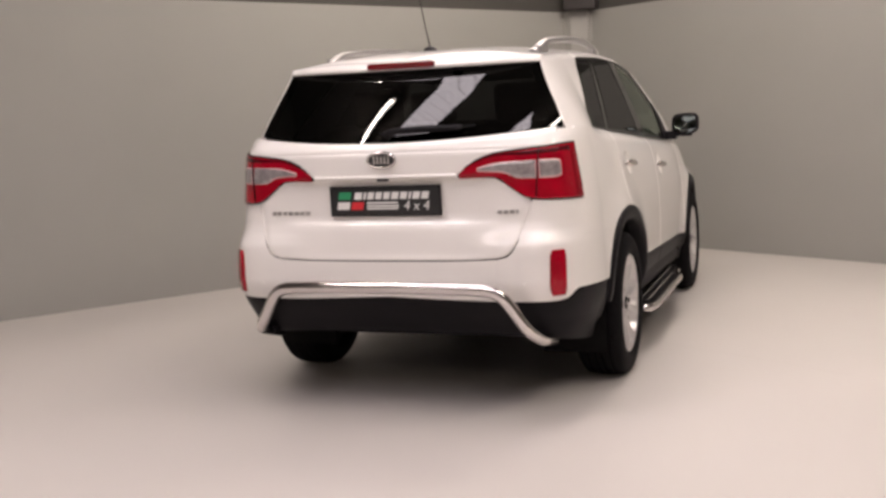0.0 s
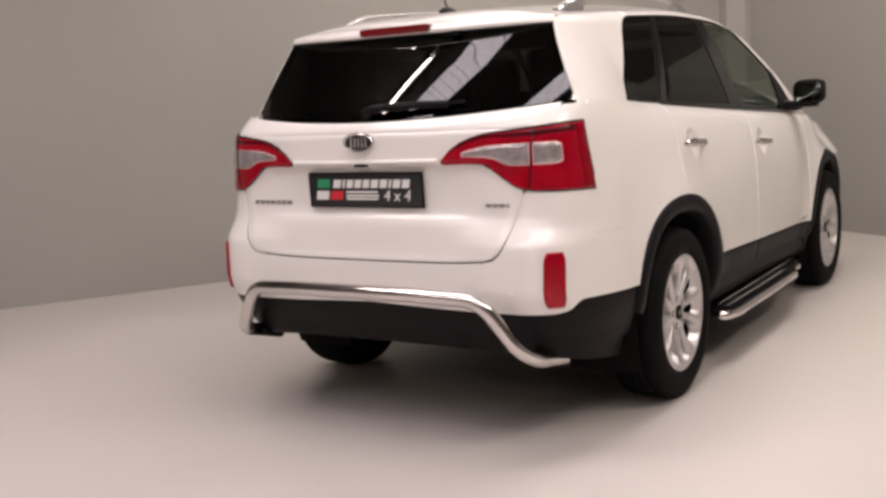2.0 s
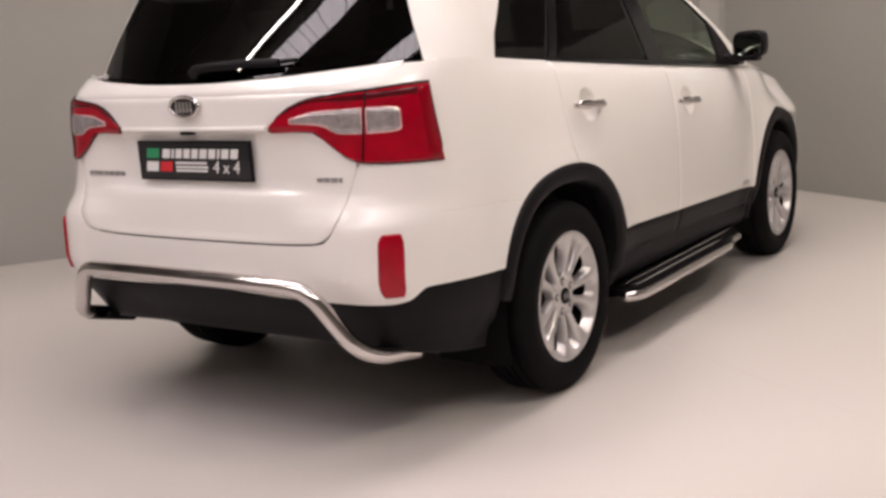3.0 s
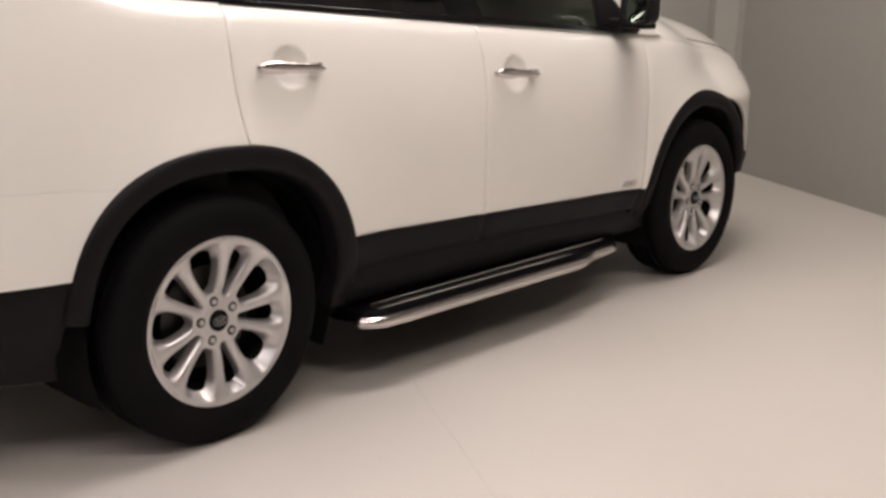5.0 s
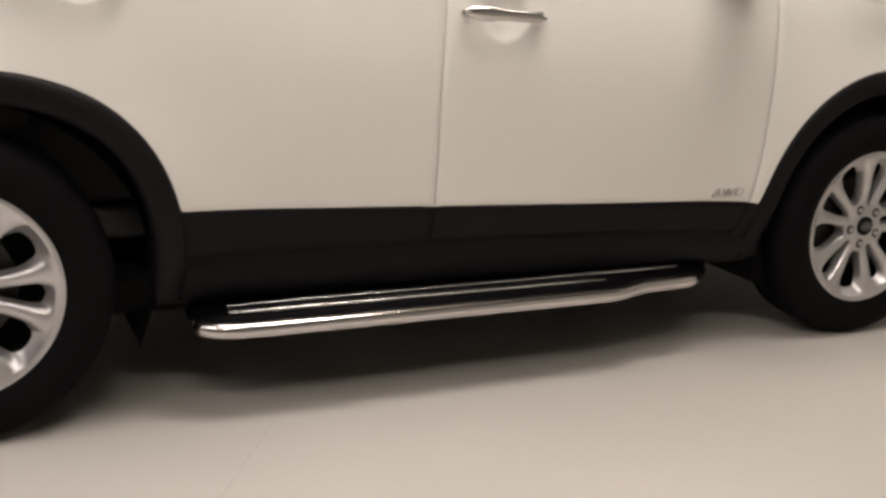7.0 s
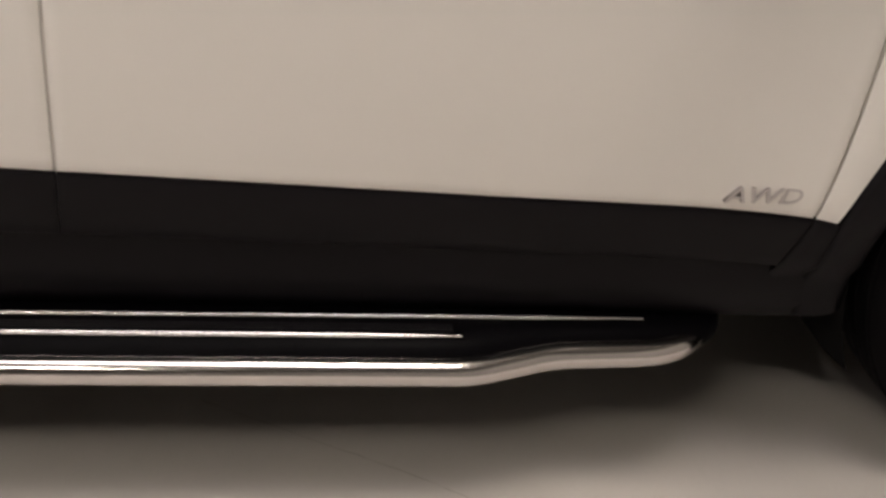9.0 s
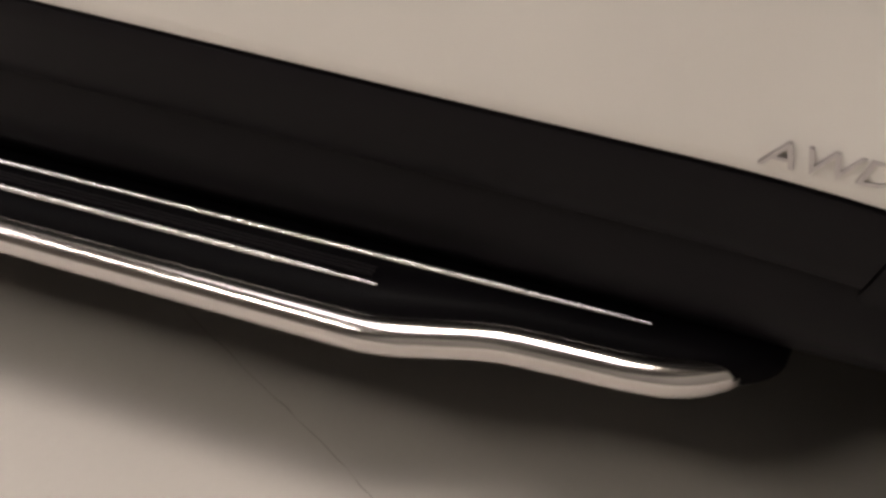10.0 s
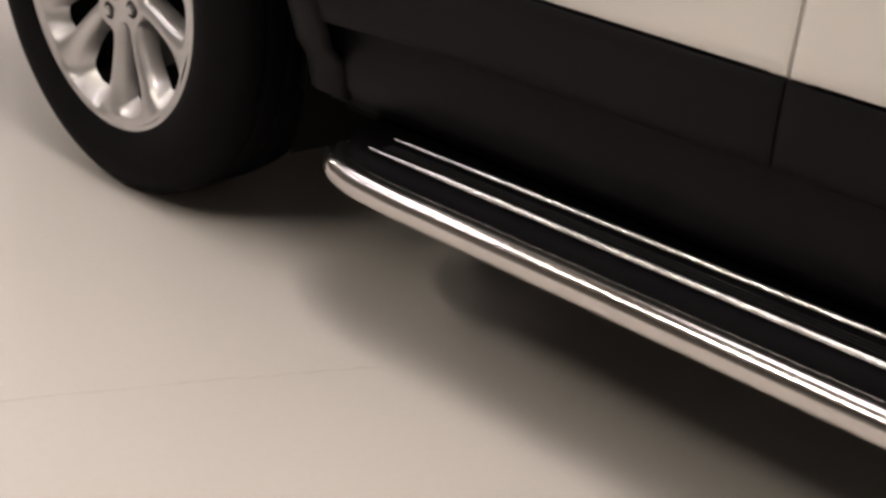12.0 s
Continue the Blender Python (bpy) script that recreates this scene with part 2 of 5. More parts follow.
REAR_BOW = line([(0.3, 0.03), (0.62, 0.015), (0.75, 0.015), (0.95, 0.036), (1.1, 0.044), (1.2, 0.055), (1.28, 0.10)])
TAPER = line([(-0.9, 0.055), (-0.45, 0.022), (0.0, 0.006), (0.5, 0.0), (2.0, 0.0), (2.5, 0.008), (3.0, 0.035), (3.5, 0.08)])
NOSE_Y = line([(0.25, 3.44), (0.5, 3.575), (0.65, 3.572), (0.75, 3.545), (0.9, 3.535), (0.97, 3.49), (1.03, 3.40), (1.1, 3.15)])


HANDLES = ((0.300, 1.056), (1.347, 0.994))


def fading(y):
    """How far the shoulder under the side windows has faded out towards the rear."""
    s = min(max((-0.05 - y) / 0.42, 0.0), 1.0)
    return s * s * (3 - 2 * s)


def flank(y, z, dished=True):
    b = BELT(y)
    zn = z if z < 0.8 else 0.8 + (z - 0.8) * 0.44 / (b - 0.8) if z < b else 1.24 + (z - b)
    x = WIDE(zn)
    # behind the side windows the shoulder runs straight up into the rear pillar
    if y < -0.05 and zn > 0.98:
        x += (STRAIGHT(zn) - x) * fading(y)
    x -= TAPER(y)
    # the front wing draws in above the arch
    if y > 2.5 and z > 0.78:
        s, h = min((y - 2.5) / 0.5, 1.0), min((z - 0.78) / 0.2, 1.0)
        x -= 0.085 * s * s * (3 - 2 * s) * h * h * (3 - 2 * h)
    # swollen shoulders over the wheel arches
    for yc in (0.03, 2.72):
        d = math.hypot(y - yc, z - 0.36)
        x += 0.022 * max(0.0, 1 - abs(d - 0.50) / 0.22) ** 2 * (z > 0.36)
    if dished:
        # finger dishes behind the door handles
        for yc, zc in HANDLES:
            d = ((y - yc) / 0.062) ** 2 + ((z - zc) / 0.060) ** 2
            if d < 1:
                x -= 0.019 * (1 - d) ** 0.55
    return x


def body(c, z, sign=1):
    if c >= 2.95:
        x0, y0 = flank(2.95, z), 2.95
        yn = NOSE_Y(z)
        t = (c - 2.95) / 0.5
        if t <= 1:
            a, b, e = Vector((x0, y0)), Vector((x0 - 0.005, yn - 0.07)), Vector((0.6, yn - 0.03))
            p = a * (1 - t) ** 2 + b * 2 * t * (1 - t) + e * t * t
        else:
            u = min((c - 3.45) / 0.6, 1.0)
            p = Vector((0.6 * (1 - u), yn - 0.03 * (1 - u) ** 2))
    elif c >= -0.45:
        p = Vector((flank(c, z), c))
    else:
        # the ledge over the plate fades out towards the lamps
        f = min(max((c + 1.55 - 0.36) / 0.2, 0.0), 1.0)
        f = f * f * (3 - 2 * f)
        yr, b = REAR_Y(z) * (1 - f) + SIDE_Y(z) * f, REAR_BOW(z)
        if c <= -0.95:
            s = (c + 1.55) / 0.6
            p = Vector((0.6 * s, yr + b * s * s))
        else:
            t = (c + 0.95) / 0.5
            xe = flank(-0.45, z)
            m = 2 * b / 0.6
            # the bumper stands out below a ledge
            ledge, low = min(1.0, max(0.0, (0.845 - z) / 0.085)), min(1.0, max(0.0, (z - 0.42) / 0.12))
            bulge = 0.030 * ledge * ledge * (3 - 2 * ledge) * low
            wide = 0.012 * max(0.0, min(1.0, (z - 1.12) / 0.15))
            a, k, e = Vector((0.6, yr + b)), Vector((xe - 0.004 + wide, yr + b + m * (xe - 0.6) * 0.8 - bulge)), Vector((xe, -0.45))
            p = a * (1 - t) ** 2 + k * 2 * t * (1 - t) + e * t * t
    return Vector((p.x * sign, p.y, z))


ROOF_EDGE = line([(-0.7, 1.588), (-0.3, 1.615), (0.3, 1.648), (0.8, 1.664), (1.2, 1.655), (1.45, 1.630), (1.9, 1.50), (2.5, 1.21)])


def glasshouse(c, v, sign=1):
    """The upper body: v from the belt line (0) to the roof's edge (1); c as below, the rear face being -1.55 to -0.95."""
    if c >= -0.2:
        y = c
        zb = BELT(y) - 0.004
        zt = ROOF_EDGE(y)
        z = zb + (zt - zb) * v
        h = (z - 1.24) / 0.37
        x = 0.797 - 0.12 * h - 0.02 * max(h, 0) ** 2 - TAPER(y) * 0.7
        x -= 0.035 * max(0.0, v - 0.9) ** 2 / 0.01
        x += 0.046 * fading(y) * max(0.0, 1 - v) ** 1.5
        return Vector((x * sign, y, z))
    xe = 0.742 - 0.155 * v + 0.044 * max(v, 0.0) ** 1.3
    yc = -0.925 + 0.252 * v + 0.053 * v * v
    bow = 0.275 - 0.19 * v
    if c <= -0.95:
        s = (c + 1.55) / 0.6
        x, y = xe * s, yc + bow * s ** 2.2
    else:
        t = (c + 0.95) / 0.75
        e = glasshouse(-0.2, v)
        a = Vector((xe, yc + bow))
        m = 2.2 * bow / xe
        k = Vector((e.x + 0.004, yc + bow + m * (e.x - xe) + 0.03))
        p = a * (1 - t) ** 2 + k * 2 * t * (1 - t) + Vector((e.x, e.y)) * t * t
        x, y = p.x, p.y
    s = max(0.0, min(1.0, (c + 1.55) / 0.6))
    zb = 1.236 + 0.046 * s * s
    if c > -0.95:
        t = (c + 0.95) / 0.75
        zb = 1.282 + (BELT(-0.2) - 0.004 - 1.282) * t
    zt = ROOF_EDGE(y)
    return Vector((x * sign, y, zb + (zt - zb) * v))


def patch(bm, shape, surface, nu, nv, off=0.0, flange=0.014, round_edge=0.003, sign=1, mat=0):
    """A sheet on a surface: shape(u, v) gives its two coordinates. Its rim is rounded and turned inwards."""
    def steps(n, length):
        e = min(0.006 / max(length, 0.02), 0.2)
        return [0.0, e] + [e + (1 - 2 * e) * k / n for k in range(1, n)] + [1 - e, 1.0]

    def at(u, v):
        a, b = shape(u, v)
        return surface(a, b, sign)

    w = (at(0, .5) - at(1, .5)).length
    h = (at(.5, 0) - at(.5, 1)).length
    us, vs = steps(nu, w), steps(nv, h)
    grid, norms = [], []
    for u in us:
        col, ncol = [], []
        for v in vs:
            a, b = shape(u, v)
            p = surface(a, b, sign)
            da = surface(a + 0.004, b, sign) - surface(a - 0.004, b, sign)
            db = surface(a, b + 0.004, sign) - surface(a, b - 0.004, sign)
            n = da.cross(db)
            n = n.normalized() if n.length > 1e-12 else Vector((sign, 0, 0))
            if n.dot(Vector((p.x, p.y - 1.2, 0.25 * (p.z - 0.9)))) < 0:
                n = -n
            edge = u in (0.0, 1.0) or v in (0.0, 1.0)
            col.append(bm.verts.new(p + n * (off - (round_edge if edge else 0))))
            ncol.append(n)
        grid.append(col)
        norms.append(ncol)
    I, J = len(us), len(vs)
    for i in range(I - 1):
        for j in range(J - 1):
            f = bm.faces.new((grid[i][j], grid[i + 1][j], grid[i + 1][j + 1], grid[i][j + 1]))
            f.material_index = mat
    if flange:
        ring = [(i, 0) for i in range(I)] + [(I - 1, j) for j in range(1, J)] + [(i, J - 1) for i in range(I - 2, -1, -1)] + [(0, j) for j in range(J - 2, 0, -1)]
        low = [bm.verts.new(grid[i][j].co - norms[i][j] * flange) for i, j in ring]
        for k in range(len(ring)):
            i, j = ring[k]
            i2, j2 = ring[(k + 1) % len(ring)]
            f = bm.faces.new((grid[i][j], low[k], low[(k + 1) % len(ring)], grid[i2][j2]))
            f.material_index = mat
    return bm


def between(left, right, low, high, gap=0.0025, gap_low=None, gap_high=None):
    """A four-sided sheet between left(z), right(z), low(c) and high(c), with half a gap off each side."""
    g0, g1 = (gap if gap_low is None else gap_low), (gap if gap_high is None else gap_high)

    def shape(u, v):
        c, z = 0.5 * (left(0.8) + right(0.8)), 0.8
        for _ in range(7):
            l, r = left(z) + gap, right(z) - gap
            c = l + (r - l) * u
            lo, hi = low(c) + g0, high(c) - g1
            z = lo + (hi - lo) * v
        return c, z
    return shape


def const(k):
    return lambda _: k


def arch_z(yc, r=0.492):
    """The height of a slightly squared wheel arch over y."""
    def f(y):
        best = 0.0
        d = y - yc
        if abs(d) < r:
            best = math.sqrt(r * r - d * d)
        for _ in range(6):
            a = math.atan2(best, d)
            rr = r + (0.030 if yc < 1 else 0.018 * (d > 0)) * math.sin(2 * a) ** 2
            best = math.sqrt(max(rr * rr - d * d, 0.0))
        return 0.36 + best if best > 0 else 0.0
    return f


REAR_ARCH, FRONT_ARCH = arch_z(0.028), arch_z(2.722)
GAP_REAR = line([(0.84, 0.113), (0.94, 0.100), (1.06, 0.094), (1.18, 0.103), (1.25, 0.118)])
GAP_MID = line([(0.40, 1.157), (0.50, 1.163), (0.68, 1.165), (0.84, 1.169), (0.95, 1.177), (1.06, 1.183), (1.18, 1.186)])
GAP_FRONT = line([(0.37, 2.170), (0.464, 2.196), (0.53, 2.209), (0.62, 2.222), (0.72, 2.234), (0.84, 2.247), (0.97, 2.261), (1.12, 2.278)])
BUMPER_LOW = line([(-1.55, 0.545), (-0.97, 0.525), (-0.80, 0.525), (-0.735, 0.535), (-0.668, 0.572), (-0.44, 0.558), (-0.40, 0.555)])
HOOD_Z = line([(2.1, 1.129), (2.3, 1.111), (2.54, 1.085), (2.97, 1.030), (3.2, 0.985), (3.45, 0.93), (4.05, 0.92)])

car = tagged(new("car"), "white sport utility car with black lower trim and silver wheels", "car")

# ---- shell under the panels: dark, seen only through the gaps
bm = bmesh.new()
for sg in (1, -1):
    patch(bm, lambda u, v: (-1.55 + 1.98 * u * 0.52, 0.60 + 0.60 * v), body, 24, 8, off=-0.022, flange=0, sign=sg)
    patch(bm, lambda u, v: (0.60 + 1.58 * u, 0.43 + 0.65 * v), body, 24, 8, off=-0.022, flange=0, sign=sg)
    patch(bm, lambda u, v: (-0.5 + 3.6 * u, 0.88 + 0.13 * v), body, 30, 3, off=-0.022, flange=0, sign=sg)
    patch(bm, lambda u, v: (3.2 + 0.85 * u, 0.40 + 0.45 * v), body, 14, 6, off=-0.022, flange=0, sign=sg)
part("inner_shell", bm, SEAL, car, "dark inner body shell behind the panel gaps")

# ---- tailgate
tailgate_half = line([(0.714, 0.500), (0.720, 0.540), (0.733, 0.570), (0.757, 0.594), (0.80, 0.613), (0.88, 0.637), (0.971, 0.664), (1.08, 0.688), (1.3, 0.702)])


def tailgate_gap(z, g=0.0038):
    """Half the gap round the tailgate, taken sideways, so that it stays even round the lower corners."""
    lean = (tailgate_half(z + 0.003) - tailgate_half(z - 0.003)) / 0.006
    return g * math.sqrt(1 + lean * lean)



def rear_face(x, z, sign=1):
    return body(abs(x) - 1.55, z, 1 if x >= 0 else -1)


def tailgate_shape(u, v):
    x, z = 0.0, 0.9
    for _ in range(6):
        h = tailgate_half(z) - tailgate_gap(z)
        x = -h + 2 * h * u
        lo = 0.712 + 0.012 * (abs(x) / 0.56) ** 5
        hi = 1.192
        z = lo + (hi - lo) * v
    return x, z


def tail_band_shape(u, v):
    c = -1 + 2 * u
    k = abs(c)
    x = 0.735 * k
    lo = 1.1925 + 0.012 * max(0.0, (k - 0.82) / 0.18)
    hi = 1.2335 + 0.043 * (k / 0.99) ** 2
    g = x - 1.55 if x < 0.6 else -0.95 + (x - 0.6) * 1.48
    return math.copysign(g + 1.55, c), lo + (hi - lo) * v


bm = bmesh.new()
patch(bm, tailgate_shape, rear_face, 40, 72, flange=0.02)
patch(bm, tail_band_shape, rear_face, 48, 3, flange=0.02)
tailgate = part("tailgate", bm, PAINT, car, "white painted tailgate")

# the ledge over the plate, with its shadowed underside and release switch
bm = bmesh.new()
path = [rear_face(x, 1.083) + Vector((0, -0.004, 0)) for x in [-0.34 + 0.68 * k / 24 for k in range(25)]]
tube(bm, path, 0.009, 10)
part("handle_ledge", bm, PAINT, tailgate, "painted grip ledge over the plate")
bm = bmesh.new()
box(bm, (-0.025, -0.978, 1.066), (0.025, -0.945, 1.077), 0.003)
part("release_switch", bm, BLACK, tailgate, "black tailgate switch")

# oval badge, left plain
bm = bmesh.new()
zb, yb = 1.160, -0.966
N = 40
rim_path = [Vector((0.066 * math.cos(2 * math.pi * k / N), yb - 0.006, zb + 0.033 * math.sin(2 * math.pi * k / N))) for k in range(N + 1)]
tube(bm, rim_path, 0.0060, 8, cap=False)
badge = part("badge", bm, CHROME, tailgate, "oval badge with a bright rim")
bm = bmesh.new()
ring = [bm.verts.new((0.064 * math.cos(2 * math.pi * k / N), yb - 0.004, zb + 0.031 * math.sin(2 * math.pi * k / N))) for k in range(N)]
bm.faces.new(ring)
back = [bm.verts.new(v.co + Vector((0, 0.012, 0))) for v in ring]
for k in range(N):
    bm.faces.new((ring[k], ring[(k + 1) % N], back[(k + 1) % N], back[k]))
part("badge_face", bm, PLATE, badge, "black badge face")
for x, w, tilt in ((-0.034, 0.010, 0), (-0.017, 0.010, 0), (0.0, 0.010, 0), (0.017, 0.010, 0), (0.034, 0.010, 0)):
    bm = bmesh.new()
    box(bm, (-w / 2, -0.003, -0.018), (w / 2, 0.003, 0.018), 0.001, pose(x, yb - 0.006, zb, 0, tilt, 0))
    part("badge_stroke", bm, STRIP, badge)


def bars(parent, x0, z0, runs, height, mat, name="badge_bar"):
    """A word badge as plain raised strokes along the rear face."""
    x = x0
    for w, gap in runs:
        bm = bmesh.new()
        p = rear_face(x + w / 2, z0)
        q = rear_face(x + w / 2 + 0.01, z0)
        turn = math.degrees(math.atan2(q.y - p.y, q.x - p.x))
        box(bm, (-w / 2, -0.004, -height / 2), (w / 2, 0.003, height / 2), 0.0015, pose(p.x, p.y - 0.001, z0, 0, 0, turn))
        part(name, bm, mat, parent)
        x += w + gap


bars(tailgate, -0.590, 0.923, [(0.0215, 0.0085)] * 7, 0.016, BADGE)
bars(tailgate, 0.517, 0.918, [(0.021, 0.006), (0.021, 0.006), (0.022, 0.006), (0.011, 0)], 0.015, BADGE)

# ---- show plate on the tailgate: brand lettering as plain bars, the figures as they stand
plate = tagged(new("show_plate"))
plate.parent = tailgate
bm = bmesh.new()
box(bm, (-0.264, -0.008, -0.066), (0.264, 0.0, 0.066), 0.003)
plate_board = part("plate_board", bm, PLATE, plate, "black show plate with white, green and red print")
bm = bmesh.new()
for lo, hi in (((-0.268, -0.010, 0.062), (0.268, 0.002, 0.068)), ((-0.268, -0.010, -0.068), (0.268, 0.002, -0.062)),
               ((-0.268, -0.010, -0.062), (-0.262, 0.002, 0.062)), ((0.262, -0.010, -0.062), (0.268, 0.002, 0.062))):
    box(bm, lo, hi, 0.001)
part("plate_frame", bm, BLACK, plate)


def slanted(x0, x1, z0, z1, mat, name, slant=0.25):
    bm = bmesh.new()
    k = (z1 - z0) * slant
    a = [bm.verts.new(p) for p in ((x0, -0.0088, z0), (x1, -0.0088, z0), (x1 + k, -0.0088, z1), (x0 + k, -0.0088, z1))]
    b = [bm.verts.new(v.co + Vector((0, 0.0012, 0))) for v in a]
    bm.faces.new(a)
    for k in range(4):
        bm.faces.new((a[k], a[(k + 1) % 4], b[(k + 1) % 4], b[k]))
    return part(name, bm, mat, plate, smooth=0)


slanted(-0.228, -0.168, 0.008, 0.042, PRINT_GREEN, "green_field", 0.2)
slanted(-0.236, -0.176, -0.038, -0.004, PRINT_WHITE, "white_field", 0.2)
slanted(-0.166, -0.108, -0.038, -0.004, PRINT_RED, "red_field", 0.2)
x = -0.150
for w in (0.036, 0.011, 0.030, 0.030, 0.030, 0.034, 0.032, 0.011, 0.033, 0.034):
    slanted(x, x + w, 0.008, 0.040, PRINT_WHITE, "print_bar")
    x += w + 0.0085
for z, w in ((-0.008, 0.15), (-0.022, 0.155), (-0.034, 0.15)):
    slanted(-0.088, -0.088 + w, z - 0.004, z + 0.004, PRINT_WHITE, "print_bar")


def lettering(words, size, mat, name, parent, m, depth=0.0008, shear=0.2):
    cu = bpy.data.curves.new(name, "FONT")
    cu.body, cu.size, cu.extrude, cu.shear = words, size, depth, shear
    cu.align_x = "LEFT"
    tmp = bpy.data.objects.new(name, cu)
    me = bpy.data.meshes.new_from_object(tmp)
    bpy.data.objects.remove(tmp)
    me.transform(m)
    me.materials.append(mat)
    ob = new(name, me)
    ob.parent = parent
    return ob


lettering("4 x 4", 0.060, PRINT_WHITE, "figures", plate, pose(0.088, -0.0088, -0.041, 90, 0, 0))
plate.location = (0, -0.9455, 0.977)
plate.rotation_euler = (radians(1.5), 0, 0)

# ---- rear window, its frit and the wiper
SPOIL = 0.93


def shoulder_c(y, z):
    """The girth coordinate at which the lower body reaches y, high on the rear corner."""
    lo, hi = -0.95, -0.2
    for _ in range(30):
        mid = (lo + hi) / 2
        if body(mid, z).y < y:
            lo = mid
        else:
            hi = mid
    return lo


def flow(c):
    """How far the lower body stands out beyond the upper one, at the belt."""
    low = glasshouse(c, 0.0)
    return body(shoulder_c(low.y, low.z), low.z).x - low.x


EDGE_OUT, EDGE_SHARE = flow(-0.955), 0.58


def rear_glass(u, v):
    return -0.593 + 1.186 * u, 0.012 + (SPOIL - 0.02) * v


def rear_upper(s, v, sign=1):
    p = glasshouse(abs(s) - 1.55, v, 1 if s >= 0 else -1)
    h = min(max(v, 0.0), 1.0)
    p.x += math.copysign(EDGE_OUT * EDGE_SHARE * (1 - h * h * (3 - 2 * h)) * (abs(s) / 0.595), s)
    return p


bm = bmesh.new()
patch(bm, rear_glass, rear_upper, 36, 14, off=-0.004, flange=0.004, round_edge=0.0)
rear_window = part("rear_window", bm, PRIVACY, tailgate, "dark privacy glass rear window")
bm = bmesh.new()
for lo, hi in ((0.004, 0.05), (0.88, 0.935)):
    patch(bm, lambda u, v: (-0.596 + 1.192 * u, lo + (hi - lo) * v), rear_upper, 30, 2, off=-0.012, flange=0.003, round_edge=0.0)
for s0 in (-0.596, 0.556):
    patch(bm, lambda u, v: (s0 + 0.04 * u, 0.004 + 0.92 * v), rear_upper, 2, 14, off=-0.012, flange=0.003, round_edge=0.0)
part("window_border", bm, SEAL, rear_window)
bm = bmesh.new()
base = rear_upper(0.020, 0.10) + Vector((0, -0.020, 0.0))
tip = rear_upper(0.275, 0.125) + Vector((0, -0.020, 0.0))
arm = smooth_path([base + Vector((-0.015, 0.0, -0.005)), base + Vector((0.03, -0.012, 0.012)), (base + tip) / 2 + Vector((0, -0.012, 0.010)), tip], 6)
tube(bm, arm, [0.022, 0.021, 0.020, 0.019, 0.018, 0.017] + [0.015] * (len(arm) - 6), 10)
wiper = part("wiper", bm, BLACK, tailgate, "black rear wiper")
bm = bmesh.new()
blade = [rear_upper(-0.02 + 0.34 * k / 10, 0.095 + 0.030 * k / 10) + Vector((0, -0.010, 0.004)) for k in range(11)]
tube(bm, blade, 0.007, 8)
part("wiper_blade", bm, SEAL, wiper)

# spoiler lip and the raised brake light
bm = bmesh.new()


def spoiler(s, v, sign=1):
    k = abs(s) / 0.6
    prof = [(SPOIL - 0.01, 0.004, 0.0), (SPOIL, -0.040, -0.004), (0.955, -0.052, 0.0), (0.98, -0.048, 0.006), (1.0, -0.020, 0.012), (1.0, 0.05, 0.026), (1.0, 0.12, 0.030)]
    i = min(int(v * 6), 5)
    t = v * 6 - i
    (v0, y0, z0), (v1, y1, z1) = prof[i], prof[i + 1]
    p = rear_upper(s, v0 + (v1 - v0) * t)
    f = 1 - 0.92 * k ** 5
    return Vector((p.x, p.y + (y0 + (y1 - y0) * t) * f, p.z + (z0 + (z1 - z0) * t) * f))


patch(bm, lambda u, v: (-0.60 + 1.20 * u, v), spoiler, 48, 18, flange=0.0, round_edge=0)
part("roof_spoiler", bm, PAINT, tailgate, "white roof spoiler", smooth=50)
bm = bmesh.new()
cols = []
for i in range(21):
    xx = -0.168 + 0.336 * i / 20
    s = xx / 0.93
    o = spoiler(s, 0.36) + Vector((0, 0, 0.005))
    w = 0.012 if 0 < i < 20 else 0.008
    cols.append([bm.verts.new((xx, o.y - 0.006, o.z + w + 0.004)), bm.verts.new((xx, o.y - 0.010, o.z + 0.003)), bm.verts.new((xx, o.y - 0.004, o.z - w - 0.004)), bm.verts.new((xx, o.y + 0.03, o.z - w - 0.004)), bm.verts.new((xx, o.y + 0.03, o.z + w + 0.004))])
for a, b in zip(cols, cols[1:]):
    for k in range(5):
        bm.faces.new((a[k], a[(k + 1) % 5], b[(k + 1) % 5], b[k]))
bm.faces.new(cols[0])
bm.faces.new(cols[-1][::-1])
part("brake_light", bm, DARKRED, tailgate, "red raised brake light under the spoiler")
bm = bmesh.new()
o = spoiler(0.25, 0.10)
box(bm, (o.x - 0.02, o.y - 0.012, o.z - 0.016), (o.x + 0.02, o.y + 0.03, o.z + 0.008), 0.004)
part("washer_nozzle", bm, BLACK, tailgate)

